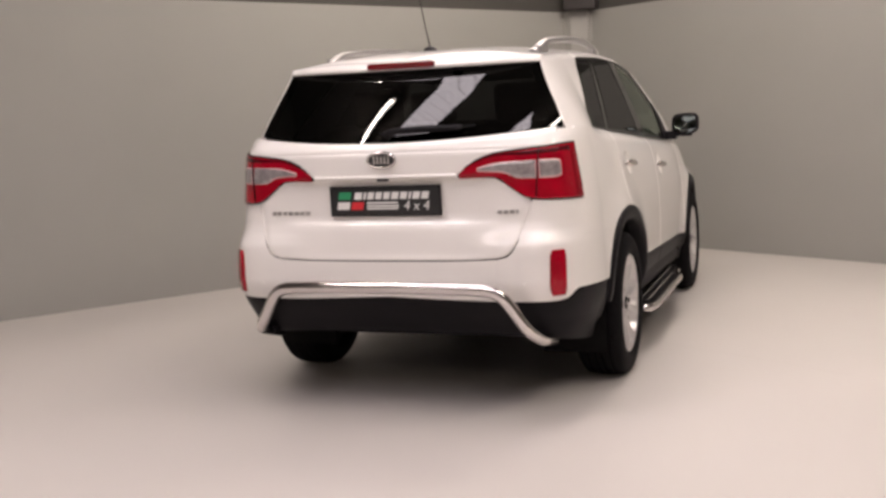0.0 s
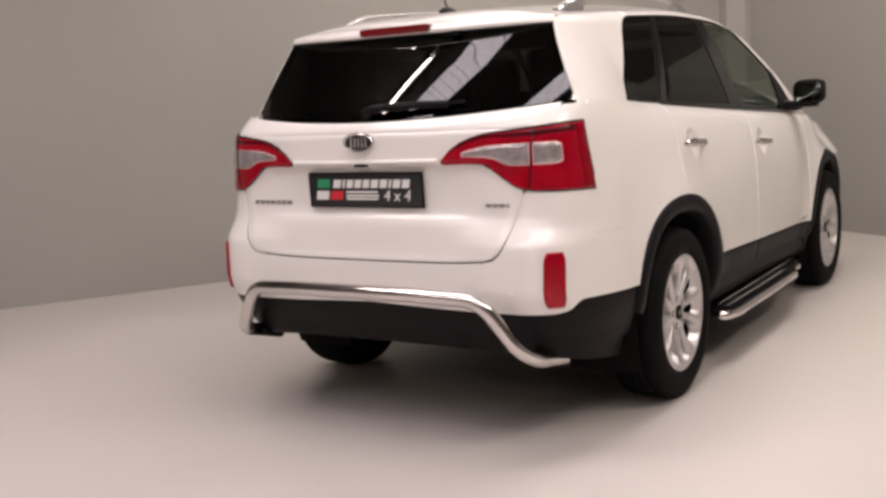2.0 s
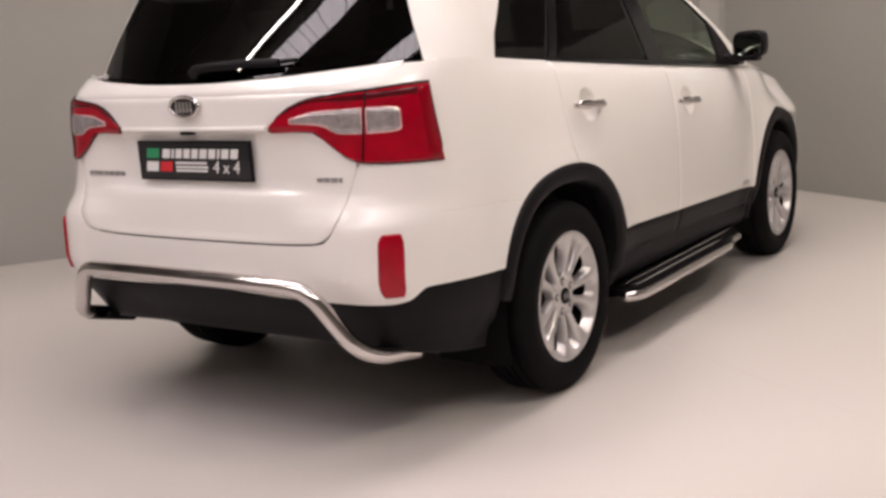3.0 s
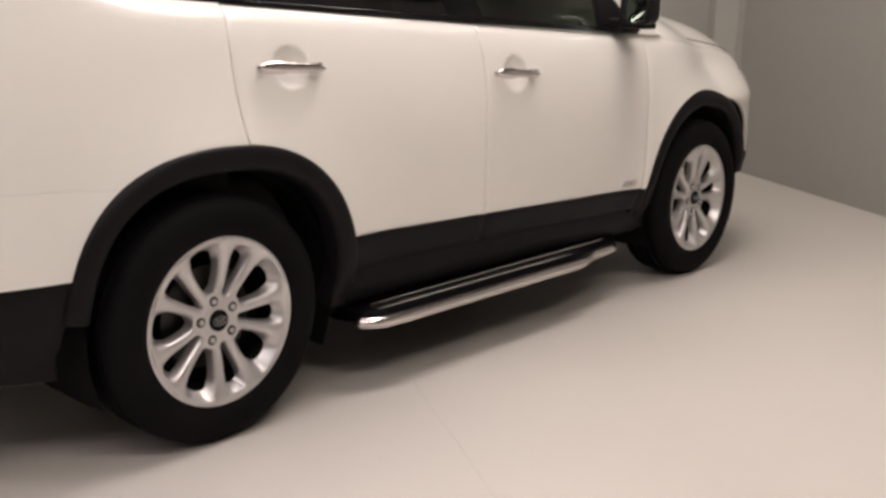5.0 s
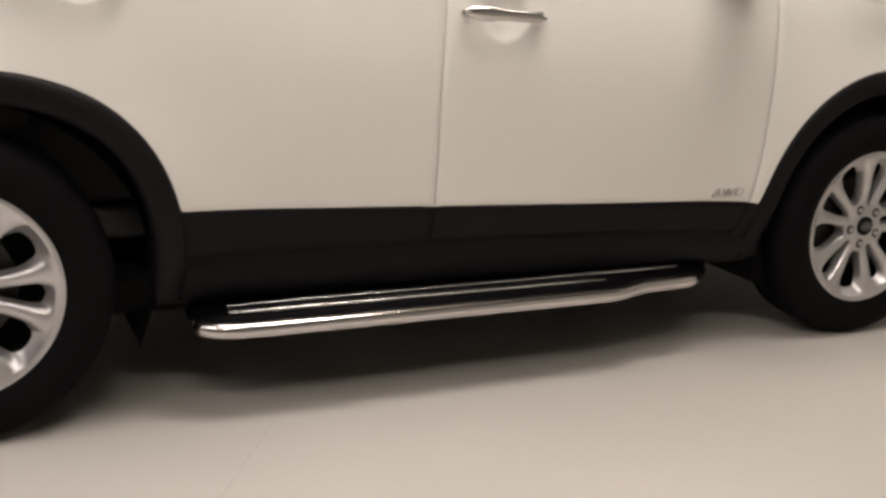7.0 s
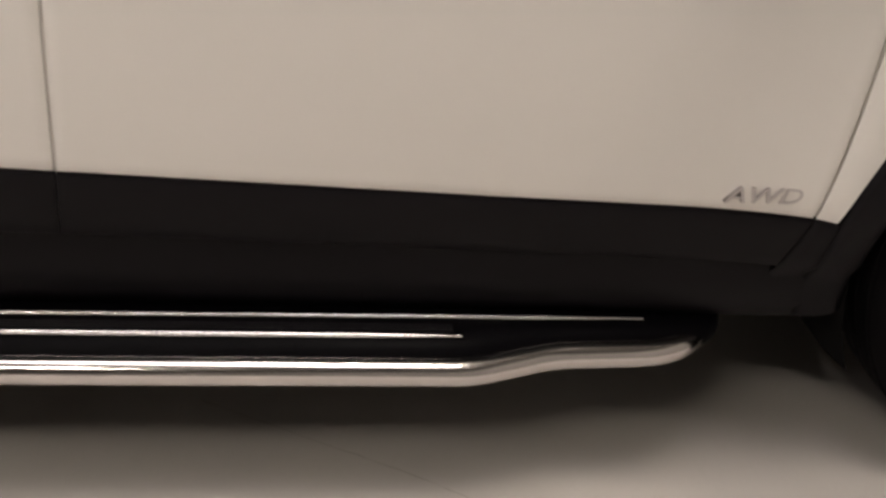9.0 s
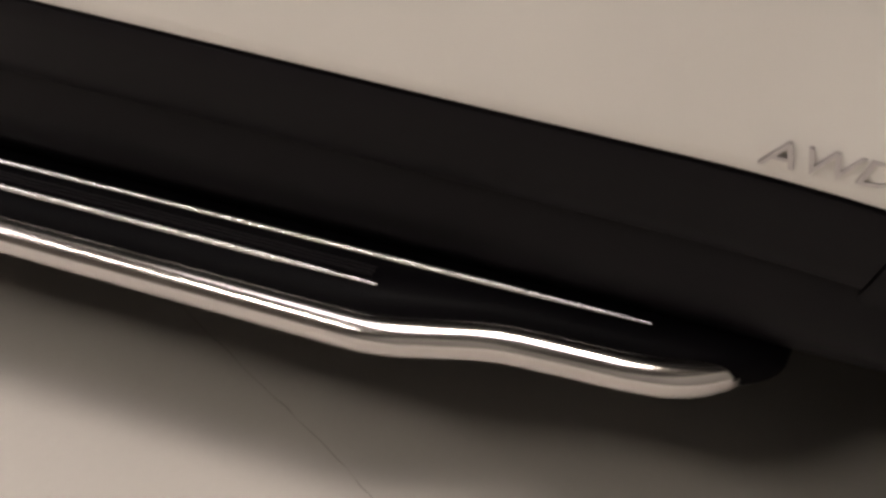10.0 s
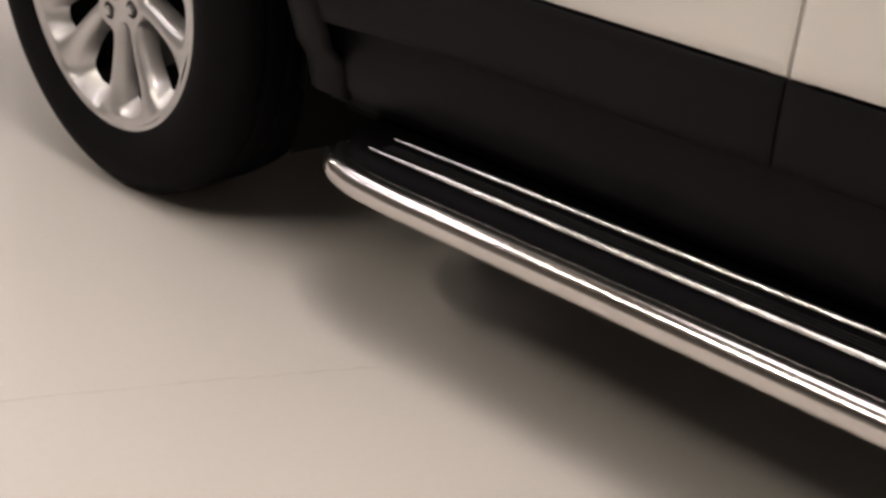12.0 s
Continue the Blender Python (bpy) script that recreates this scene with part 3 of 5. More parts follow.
# ---- rear bumper
bm = bmesh.new()
patch(bm, between(const(-0.5125), const(0.5125), lambda q: BUMPER_LOW(abs(q) - 1.55), lambda q: 0.706 + 0.012 * (abs(q) / 0.56) ** 5, 0.0), rear_face, 32, 8, flange=0.02, round_edge=0.0003)
SEAM = -0.618
BUMPER_TOP = line([(-0.62, 0.800), (-0.32, 0.774)])
for sg in (1, -1):
    def bumper_edge(z):
        d = 0.492 ** 2 - (z - 0.36) ** 2
        return 0.028 - math.sqrt(max(d, 0.0))
    patch(bm, between(lambda z: tailgate_half(z) - 1.55 + (tailgate_gap(z) if z > 0.714 else 0.0125), const(SEAM), BUMPER_LOW, const(0.957), 0.0), body, 30, 64, flange=0.02, sign=sg, round_edge=0.0004)
    patch(bm, between(const(SEAM), bumper_edge, BUMPER_LOW, BUMPER_TOP, 0.0), body, 16, 12, flange=0.02, sign=sg, round_edge=0.0004)
rear_bumper = part("rear_bumper", bm, PAINT, car, "white painted rear bumper")

bm = bmesh.new()


def val_edge(z):
    d = 0.488 ** 2 - (z - 0.36) ** 2
    return 1.578 - math.sqrt(max(d, 0.0))


val_low = line([(0.0, 0.350), (0.45, 0.345), (0.75, 0.325), (1.13, 0.270)])
patch(bm, between(lambda z: -val_edge(z), val_edge, lambda q: val_low(abs(q)), lambda q: BUMPER_LOW(abs(q) - 1.55) + 0.004, 0.0), rear_face, 80, 8, off=-0.006, flange=0.03)
part("lower_valance", bm, BLACK, rear_bumper, "black plastic lower bumper")
bm = bmesh.new()


def reflector_shape(u, v):
    k = 0.012 * (abs(2 * v - 1) ** 8)
    z = 0.551 + 0.200 * v
    c0, c1 = -0.815 + 0.014 * v + k, -0.737 + 0.014 * v - k
    return c0 + (c1 - c0) * u, z


patch(bm, reflector_shape, body, 6, 10, off=0.010, flange=0.016, round_edge=0.006)
both("reflector", bm, RED, rear_bumper, "tall red reflector in the bumper corner")
for x in (0.62, 0.28, -0.28, -0.62):
    bm = bmesh.new()
    g = abs(x) - 1.55 if abs(x) < 0.6 else -0.92
    p = body(g, 0.605, 1 if x > 0 else -1)
    made = bmesh.ops.create_uvsphere(bm, u_segments=12, v_segments=8, radius=0.010)
    bmesh.ops.transform(bm, matrix=Matrix.Translation(p) @ Matrix.Diagonal((1, 0.14, 1, 1)), verts=bm.verts)
    part("parking_sensor", bm, PAINT, rear_bumper)

# ---- quarter panels, doors, wings
bm = bmesh.new()
patch(bm, between(lambda z: tailgate_half(z) - 1.55 + tailgate_gap(z), const(SEAM), const(0.957), lambda c: 1.203 + (BELT(max(c, -0.4)) - 1.203) * max(0.0, min(1.0, (c + 0.775) / 0.03)), 0.0, 0.0, 0.0), body, 36, 20, round_edge=0.0003)
patch(bm, between(const(SEAM), lambda z: GAP_REAR(z) - 0.0035, lambda c: max(BUMPER_TOP(c) + 0.0004, REAR_ARCH(c) - 0.012), BELT, 0.0, 0.0, 0.0), body, 50, 34, round_edge=0.0006)
quarters = both("quarter_panel", bm, PAINT, car, "white rear quarter panel")

bm = bmesh.new()
patch(bm, between(GAP_REAR, GAP_MID, lambda c: max(SILL(c), REAR_ARCH(c)), BELT), body, 84, 60)
rear_doors = both("rear_door", bm, PAINT, car, "white rear door")
bm = bmesh.new()
patch(bm, between(GAP_MID, GAP_FRONT, SILL, BELT), body, 84, 60)
front_doors = both("front_door", bm, PAINT, car, "white front door")
bm = bmesh.new()
patch(bm, between(GAP_FRONT, const(3.30), lambda c: max(SILL(c) if c < 2.6 else 0.50, FRONT_ARCH(c)), HOOD_Z, gap_high=0.0002), body, 40, 20)
both("front_wing", bm, PAINT, car, "white front wing")

# white edge of the body beside the tailgate
bm = bmesh.new()
patch(bm, lambda u, v: (tailgate_half(0.80 + 0.16 * v) - 1.576 + 0.052 * u, 0.80 + 0.16 * v), body, 4, 16, off=-0.008, flange=0.004)
for q, b in zip(quarters, (bm, mirrored(bm))):
    part("tailgate_jamb", b, PAINT, q)

# white jambs that show through the gaps round the doors
for gap, z0, top, deep in ((GAP_REAR, 0.862, 1.20, 0.014), (GAP_MID, 0.411, 1.155, 0.009), (GAP_FRONT, 0.400, 1.075, 0.016)):
    bm = bmesh.new()
    patch(bm, lambda u, v: (gap(z0 + (top - z0) * v) - 0.026 + 0.050 * u, z0 + (top - z0) * v), body, 4, 24, off=-deep, flange=0.004)
    both("door_jamb", bm, PAINT, car, "white painted door jamb in the panel gap")

# black cladding strips along the door bottoms, and the rocker below
LIP = line([(0.4, 0.412), (1.15, 0.402), (2.17, 0.376)])


def arch_side(yc, r, z):
    d = r * r - (z - 0.36) ** 2
    return math.sqrt(max(d, 0.0))


bm = bmesh.new()
patch(bm, between(lambda z: 0.028 + arch_side(0, 0.488, z), GAP_MID, LIP, SILL, 0.0012), body, 18, 5, off=0.003, flange=0.02)
for d, b in zip(rear_doors, (bm, mirrored(bm))):
    part("door_cladding", b, BLACK, d, "black plastic strip along the door bottom")
bm = bmesh.new()
patch(bm, between(GAP_MID, GAP_FRONT, LIP, SILL, 0.0012), body, 22, 5, off=0.003, flange=0.02)
for d, b in zip(front_doors, (bm, mirrored(bm))):
    part("door_cladding", b, BLACK, d, "black plastic strip along the door bottom")
bm = bmesh.new()
patch(bm, between(GAP_FRONT, lambda z: 2.722 - arch_side(0, 0.488, z), const(0.30), lambda c: SILL(c) + 0.002, 0.002), body, 5, 6, off=0.002, flange=0.02)
both("wing_cladding", bm, BLACK, car, "black plastic corner behind the front wheel")


bm = bmesh.new()
prof = [(0.872, 0.412), (0.868, 0.385), (0.872, 0.355), (0.862, 0.31), (0.835, 0.275), (0.76, 0.255)]
cols = []
for i in range(31):
    y = 0.46 + 1.82 * i / 30
    drop = -0.016 * (i / 30)
    cols.append([bm.verts.new((x, y, z + drop)) for x, z in prof])
for a, b in zip(cols, cols[1:]):
    for k in range(len(prof) - 1):
        bm.faces.new((a[k], a[k + 1], b[k + 1], b[k]))
both("rocker_panel", bm, BLACK, car, "black rocker panel under the doors")

# ---- wheel arch flares and liners


def flare(yc, a0, a1):
    bm = bmesh.new()
    n = 56
    cols = []
    for i in range(n + 1):
        a = radians(a0 + (a1 - a0) * i / n)
        col = []
        grow = 0.030 if yc < 1 else 0.018 * (a < 1.57)
        grow *= math.sin(2 * a) ** 2 if 0 < a < math.pi else 0
        for r, o in ((0.496, -0.004), (0.494, 0.004), (0.486, 0.010), (0.462, 0.016), (0.440, 0.017), (0.428, 0.012), (0.422, -0.004), (0.422, -0.06)):
            y, z = yc + (r + grow) * math.cos(a), 0.36 + (r + grow) * math.sin(a)
            x = flank(max(y, -0.6), max(z, 0.3)) + o
            col.append(bm.verts.new((x, y, z)))
        cols.append(col)
    for a, b in zip(cols, cols[1:]):
        for k in range(len(a) - 1):
            bm.faces.new((a[k], a[k + 1], b[k + 1], b[k]))
    return bm


both("arch_flare", flare(0.028, 170, -8), BLACK, car, "black plastic wheel arch trim", smooth=60)
both("arch_flare", flare(2.722, 190, 8), BLACK, car, "black plastic wheel arch trim", smooth=60)


def liner(yc):
    bm = bmesh.new()
    n = 40
    cols = []
    for i in range(n + 1):
        a = radians(205 - 230 * i / n)
        cols.append([bm.verts.new((x, yc + r * math.cos(a), 0.36 + r * math.sin(a))) for x, r in ((0.875, 0.424), (0.80, 0.432), (0.56, 0.430), (0.56, 0.0))])
    for a, b in zip(cols, cols[1:]):
        for k in range(3):
            bm.faces.new((a[k], a[k + 1], b[k + 1], b[k]))
    return bm


both("wheel_liner", liner(0.028), LINER, car, "black wheel housing")
both("wheel_liner", liner(2.722), LINER, car, "black wheel housing")

# ---- tail lights


LAMP_TOP = line([(0.0, 1.080), (0.012, 1.092), (0.065, 1.117), (0.165, 1.152), (0.295, 1.173), (0.59, 1.189), (0.90, 1.202), (1.0, 1.204)])
LAMP_LOW = line([(0.0, 1.074), (0.15, 1.072), (0.255, 1.070), (0.30, 1.063), (0.34, 1.043), (0.42, 1.008), (0.50, 0.978), (0.56, 0.970), (1.0, 0.960)])


def lamp_shape(u, v):
    low, top = LAMP_LOW(u), LAMP_TOP(u)
    return -1.197 + 0.587 * u - 0.022 * v * u ** 4, low + (top - low) * v


CLEAR_LOW = line([(0.0, 1.100), (0.40, 1.092), (0.50, 1.086), (0.68, 1.064), (1.0, 1.061)])
CLEAR_TOP = line([(0.0, 1.108), (0.40, 1.130), (1.0, 1.137)])
bm = bmesh.new()
patch(bm, lamp_shape, body, 44, 14, off=0.012, flange=0.03, round_edge=0.007)
lamp_l = mirrored(bm)
for sg, b in ((1, bm), (-1, lamp_l)):
    lamp = part("tail_light", b, RED, car, "red tail light with clear inner lenses and dark edge")

    def sub(name, shape, mat, off, nu=12, nv=5, label="", flange=0.006, round_edge=0.003):
        q = bmesh.new()
        patch(q, shape, body, nu, nv, off=off, flange=flange, sign=sg, round_edge=round_edge)
        part(name, q, mat, lamp, label)

    # clear band in two pieces, split by the tailgate's edge
    def clear_a(u, v):
        c = -1.112 + 0.250 * u
        lo, hi = CLEAR_LOW(u), CLEAR_TOP(u)
        return c, lo + (hi - lo) * v

    def clear_b(u, v):
        c = -0.846 + 0.108 * u
        e = 0.012 * u ** 8
        return c, 1.063 + e + (0.073 - 2 * e) * v

    def split(u, v):
        return -0.871 + 0.024 * v + 0.005 * u, 0.974 + 0.212 * v
    def grown(shape, k):
        """The same outline, k metres larger all round."""
        def f(u, v):
            c, z = shape(u, v)
            return c + k * (2 * u - 1), z + k * (2 * v - 1)
        return f
    sub("lens_rim", grown(clear_a, 0.005), LENSRIM, 0.0140, label="pinkish lens rim")
    sub("lens_rim", grown(clear_b, 0.005), LENSRIM, 0.0140, label="pinkish lens rim")
    sub("reversing_lens", clear_a, CLEAR, 0.0160, label="clear reversing lens")
    sub("indicator_lens", clear_b, CLEAR, 0.0160, label="clear indicator lens")
    sub("split_line", split, LAMPSEAL, 0.0168, 2, 10, "dark gap between the lamp halves")
    sub("edge_band", lambda u, v: lamp_shape(0.915 + 0.075 * u, 0.03 + 0.93 * v), BANDRED, 0.0145, 3, 8, "darker red outer band")
    sub("upper_band", lambda u, v: lamp_shape(0.10 + 0.82 * u, 0.885 - 0.03 * u + 0.09 * v + 0.02 * u * v), LAMPSHADE, 0.0135, 24, 3, "dark red upper edge of the lens", round_edge=0.004)
    # dark outline round the lens
    q = bmesh.new()
    loop = []
    for k in range(60):
        t = k / 60 * 4
        u, v = (t, 0) if t < 1 else (1, t - 1) if t < 2 else (3 - t, 1) if t < 3 else (0, 4 - t)
        c, z = lamp_shape(u, v)
        loop.append(body(c, z, sg) + Vector((sg * 0.002, -0.003, 0)))
    loop.append(loop[0])
    tube(q, loop, [0.0036 if k < 18 or k > 57 else 0.0075 for k in range(61)], 6, cap=False)
    part("lamp_seal", q, LAMPSEAL, lamp, "dark seal round the lamp")

# ---- door handles
for doors, y0, z0 in ((rear_doors, 0.175, 1.062), (front_doors, 1.222, 1.000)):
    for d, sg in zip(doors, (1, -1)):
        q = bmesh.new()
        cols = []
        for i in range(17):
            t = i / 16
            y = y0 + 0.235 * t
            z = z0 - 0.012 * t
            h = (0.0195 if t < 0.3 else 0.0195 - 0.005 * min(1.0, (t - 0.3) / 0.1)) * (1 - 0.30 * abs(2 * t - 1) ** 4)
            if i in (0, 16):
                h *= 0.45
            lift = 0.018 + 0.020 * math.sin(math.pi * min(max(t, 0.02), 0.98)) ** 0.6
            x = flank(y, z, False)
            ring = []
            for a in range(12):
                an = 2 * math.pi * a / 12
                ring.append(q.verts.new((sg * (x + lift + 0.010 * math.cos(an) - 0.004), y, z + h * math.sin(an))))
            cols.append(ring)
        for a, b in zip(cols, cols[1:]):
            for k in range(12):
                q.faces.new((a[k], a[(k + 1) % 12], b[(k + 1) % 12], b[k]))
        q.faces.new(cols[0])
        q.faces.new(cols[-1][::-1])
        for yy in (y0 + 0.012, y0 + 0.215):
            box(q, (min(sg * (flank(yy, z0) - 0.004), sg * (flank(yy, z0) + 0.024)), yy - 0.012, z0 - 0.014), (max(sg * (flank(yy, z0) - 0.004), sg * (flank(yy, z0) + 0.024)), yy + 0.012, z0 + 0.006), 0.003)
        handle = part("door_handle", q, CHROME, d, "polished chrome door handle")
        if y0 > 1 and sg > 0:
            q = bmesh.new()
            made = bmesh.ops.create_uvsphere(q, u_segments=10, v_segments=6, radius=0.0045)
            yy = y0 + 0.10
            bmesh.ops.translate(q, verts=q.verts, vec=(flank(yy, z0) + 0.043, yy, z0 - 0.002))
            part("handle_button", q, SEAL, handle, "small black lock button")

# ---- AWD badge on the front doors
for d, sg in zip(front_doors, (1, -1)):
    yb = 2.058
    zb = 0.489
    p = Vector((sg * (flank(2.12, 0.505) + 0.001), yb if sg > 0 else 2.182, zb))
    t = lettering("AWD", 0.033, LETTER, "awd_badge", d, Matrix.Translation(p) @ pose(0, 0, 0, 90, 0, 90 if sg > 0 else -90) @ Matrix.Diagonal((1.36, 1, 1, 1)), depth=0.004, shear=0.25)
    tagged(t, "small chrome letters near the door bottom")

# ---- side windows
SIDE_LOW, SIDE_TOP = 0.045, 0.925


def cut(bottom, top):
    """A window edge that leans from bottom (at the belt) to top."""
    return lambda v: bottom + (top - bottom) * v


def side_sheet(left, right, lo, hi):
    def shape(u, v):
        w = lo + (hi - lo) * v
        l, r = left(w), right(w)
        return l + (r - l) * u, w
    return shape


A_PILLAR = line([(0.0, 2.235), (0.35, 2.14), (0.6, 2.02), (0.77, 1.835), (0.87, 1.66), (0.94, 1.55), (1.0, 1.46)])
REAR_EDGE = line([(0.0, -0.285), (0.35, -0.156), (0.70, -0.021), (0.84, 0.040), (0.90, 0.076), (0.945, 0.14)])
C1, C2 = cut(0.13, 0.43), cut(0.20, 0.50)
B1, B2 = cut(1.07, 0.98), cut(1.25, 1.13)
M1 = lambda v: A_PILLAR(v) - 0.06
for name, l, r, mat, label in (("quarter_window", REAR_EDGE, C1, PRIVACY, "dark privacy glass"), ("rear_door_window", C2, B1, PRIVACY, "dark privacy glass"), ("front_door_window", B2, M1, GREENGLASS, "greenish clear glass")):
    bm = bmesh.new()
    patch(bm, side_sheet(l, r, SIDE_LOW, SIDE_TOP), glasshouse, 16, 10, off=-0.003, flange=0.003)
    for sg, b in ((1, bm), (-1, mirrored(bm))):
        host = car if name == "quarter_window" else (rear_doors if name == "rear_door_window" else front_doors)[0 if sg > 0 else 1]
        part(name, b, mat, host, label)
bm = bmesh.new()
for l, r in ((C1, C2), (B1, B2)):
    patch(bm, side_sheet(l, r, SIDE_LOW, SIDE_TOP), glasshouse, 3, 8, off=-0.0025, flange=0.006, round_edge=0.0003)
patch(bm, side_sheet(REAR_EDGE, lambda v: A_PILLAR(v), 0.005, SIDE_LOW), glasshouse, 40, 2, off=0.001, flange=0.008)
patch(bm, side_sheet(lambda v: REAR_EDGE(v) - 0.012, REAR_EDGE, 0.01, SIDE_TOP), glasshouse, 2, 8, off=0.0, flange=0.006)
patch(bm, side_sheet(REAR_EDGE, lambda v: A_PILLAR(v), SIDE_TOP, SIDE_TOP + 0.02), glasshouse, 40, 2, off=0.0, flange=0.006)
patch(bm, side_sheet(M1, lambda v: A_PILLAR(v) + 0.0, SIDE_LOW, SIDE_TOP), glasshouse, 3, 10, off=0.0, flange=0.006)
both("window_trim", bm, GLOSSBLACK, car, "black window pillars and seals")
# dark triangle that carries the mirror
bm = bmesh.new()
patch(bm, side_sheet(lambda v: min(1.95, A_PILLAR(v) - 0.012), lambda v: A_PILLAR(v), SIDE_LOW, 0.68), glasshouse, 6, 10, off=0.003, flange=0.008)
both("mirror_triangle", bm, BLACK, car, "black triangle at the window's front corner")

# ---- rear pillars, A pillars, roof
bm = bmesh.new()


def pillar(c, v, sign=1):
    """The rear pillar: flows out of the quarter panel into the upper body."""
    g = glasshouse(c, v)
    if v < 0:
        out = body(shoulder_c(g.y, g.z), g.z).x - g.x
    else:
        out = flow(c)
    h = min(max(v, 0.0), 1.0)
    e = min(max((c + 0.955) / 0.50, 0.0), 1.0)
    share = EDGE_SHARE + (1 - EDGE_SHARE) * e * e * (3 - 2 * e)
    return Vector(((g.x + out * share * (1 - h * h * (3 - 2 * h))) * sign, g.y, g.z))


patch(bm, side_sheet(lambda v: -0.955, lambda v: REAR_EDGE(v) - 0.012, -0.06, 1.0), pillar, 30, 24, off=-0.001, flange=0.02, round_edge=0.0004)
both("rear_pillar", bm, PAINT, car, "white rear roof pillar")
bm = bmesh.new()
patch(bm, side_sheet(lambda v: A_PILLAR(v), lambda v: A_PILLAR(v) + 0.10 + 0.10 * (1 - v), 0.0, 1.0), glasshouse, 4, 14, flange=0.02)
both("front_pillar", bm, PAINT, car, "white windscreen pillar")
bm = bmesh.new()
patch(bm, side_sheet(lambda v: REAR_EDGE(v) - 0.012, lambda v: A_PILLAR(v), SIDE_TOP + 0.02, 1.0), glasshouse, 40, 3, flange=0.01)
both("roof_side", bm, PAINT, car, "white roof side rail")


SPINE = line([(-0.66, 1.604), (-0.45, 1.650), (-0.2, 1.676), (0.3, 1.708), (0.8, 1.722), (1.2, 1.704), (1.5, 1.655)])


def roof_at(y, k):
    e = glasshouse(max(y, -0.2), 1.0)
    if y < -0.2:
        x = e.x + (-0.2 - y) * -0.16
    else:
        x = e.x
    z = ROOF_EDGE(y)
    return Vector((x * k, y, z + (SPINE(y) - z) * (1 - abs(k) ** 2.4)))


bm = bmesh.new()
cs = [-1.55 + 0.6 * i / 14 for i in range(14)] + [-0.95 + 0.75 * i / 14 for i in range(14)] + [-0.2 + 1.67 * i / 28 for i in range(29)]
for sg in (1, -1):
    rows = []
    for c in cs:
        e = glasshouse(c, 1.0, sg)
        ys = e.y if c >= -0.2 else -0.62 + 0.42 * (c + 1.55) / 1.35
        spine = Vector((0, ys, SPINE(ys)))
        rows.append([bm.verts.new(Vector((e.x * (1 - k), e.y + (ys - e.y) * k, e.z + (spine.z - e.z) * (1 - (1 - k) ** 2.4)))) for k in [j / 12 for j in range(13)]])
    for a, b in zip(rows, rows[1:]):
        for j in range(12):
            bm.faces.new((a[j], b[j], b[j + 1], a[j + 1]))
part("roof", bm, PAINT, car, "white roof")

# windscreen
bm = bmesh.new()


def screen(u, v, sign=1):
    w = 2 * u - 1
    e = glasshouse(A_PILLAR(v) + 0.10 + 0.10 * (1 - v), v)
    return Vector((e.x * w, e.y + 0.22 * (1 - w * w) * (1 - 0.35 * v), e.z + 0.05 * (1 - w * w) * v))


patch(bm, lambda u, v: (0.012 + 0.976 * u, 0.07 + 0.93 * v), screen, 20, 12, flange=0.004)
part("windscreen", bm, GREENGLASS, car, "clear windscreen")

# bonnet, nose
bm = bmesh.new()
rows = []
for i in range(25):
    c = 2.17 + 1.28 * i / 24
    e = body(c, HOOD_Z(c))
    rows.append([bm.verts.new((e.x * k, e.y + (0.16 if c < 2.3 else 0.16 * max(0, 1 - (c - 2.3) / 0.6) + 0.12 * max(0, (c - 3.0) / 0.45)) * (1 - k * k), e.z - 0.002 + (0.235 - 0.050 * i / 24) * (1 - abs(k) ** 2.6))) for k in [-1 + 2 * j / 20 for j in range(21)]])
for a, b in zip(rows, rows[1:]):
    for j in range(20):
        bm.faces.new((a[j], b[j], b[j + 1], a[j + 1]))
bonnet = part("bonnet", bm, PAINT, car, "white bonnet")
bm = bmesh.new()
edge = []
for i in range(13):
    c = 2.90 + 0.50 * i / 12
    e = body(c, HOOD_Z(c))
    edge.append(Vector((e.x * 0.93, e.y + (0.16 * max(0.0, 1 - (c - 2.3) / 0.6) + 0.12 * max(0.0, (c - 3.0) / 0.45)) * (1 - 0.93 ** 2), e.z - 0.002 + (0.235 - 0.050 * (c - 2.17) / 1.28) * (1 - 0.93 ** 2.6))))
tube(bm, edge, 0.0030, 6)
for b in (mirrored(bm), bm):
    part("bonnet_gap", b, SEAL, bonnet, "dark shut line of the bonnet")
bm = bmesh.new()
for sg in (1, -1):
    patch(bm, lambda u, v: (3.305 + 0.745 * u, 0.50 + (HOOD_Z(3.305 + 0.745 * u) - 0.50) * v), body, 20, 12, sign=sg, flange=0.02)
front_bumper = part("front_bumper", bm, PAINT, car, "white front bumper and nose")
bm = bmesh.new()
for sg in (1, -1):
    patch(bm, lambda u, v: (3.17 + 0.88 * u, 0.42 - 0.10 * min(1, max(0, u - 0.2) * 2.2) + (0.078 + 0.10 * min(1, max(0, u - 0.2) * 2.2)) * v), body, 20, 5, sign=sg, flange=0.02, off=0.004)
part("lower_valance", bm, BLACK, front_bumper, "black plastic lower front bumper")
bm = bmesh.new()
patch(bm, lambda u, v: (3.20 + 0.35 * u, 0.80 + (0.13 - 0.05 * u) * v), body, 12, 5, off=0.004, flange=0.01)
both("headlight", bm, CLEAR, car, "clear headlight")

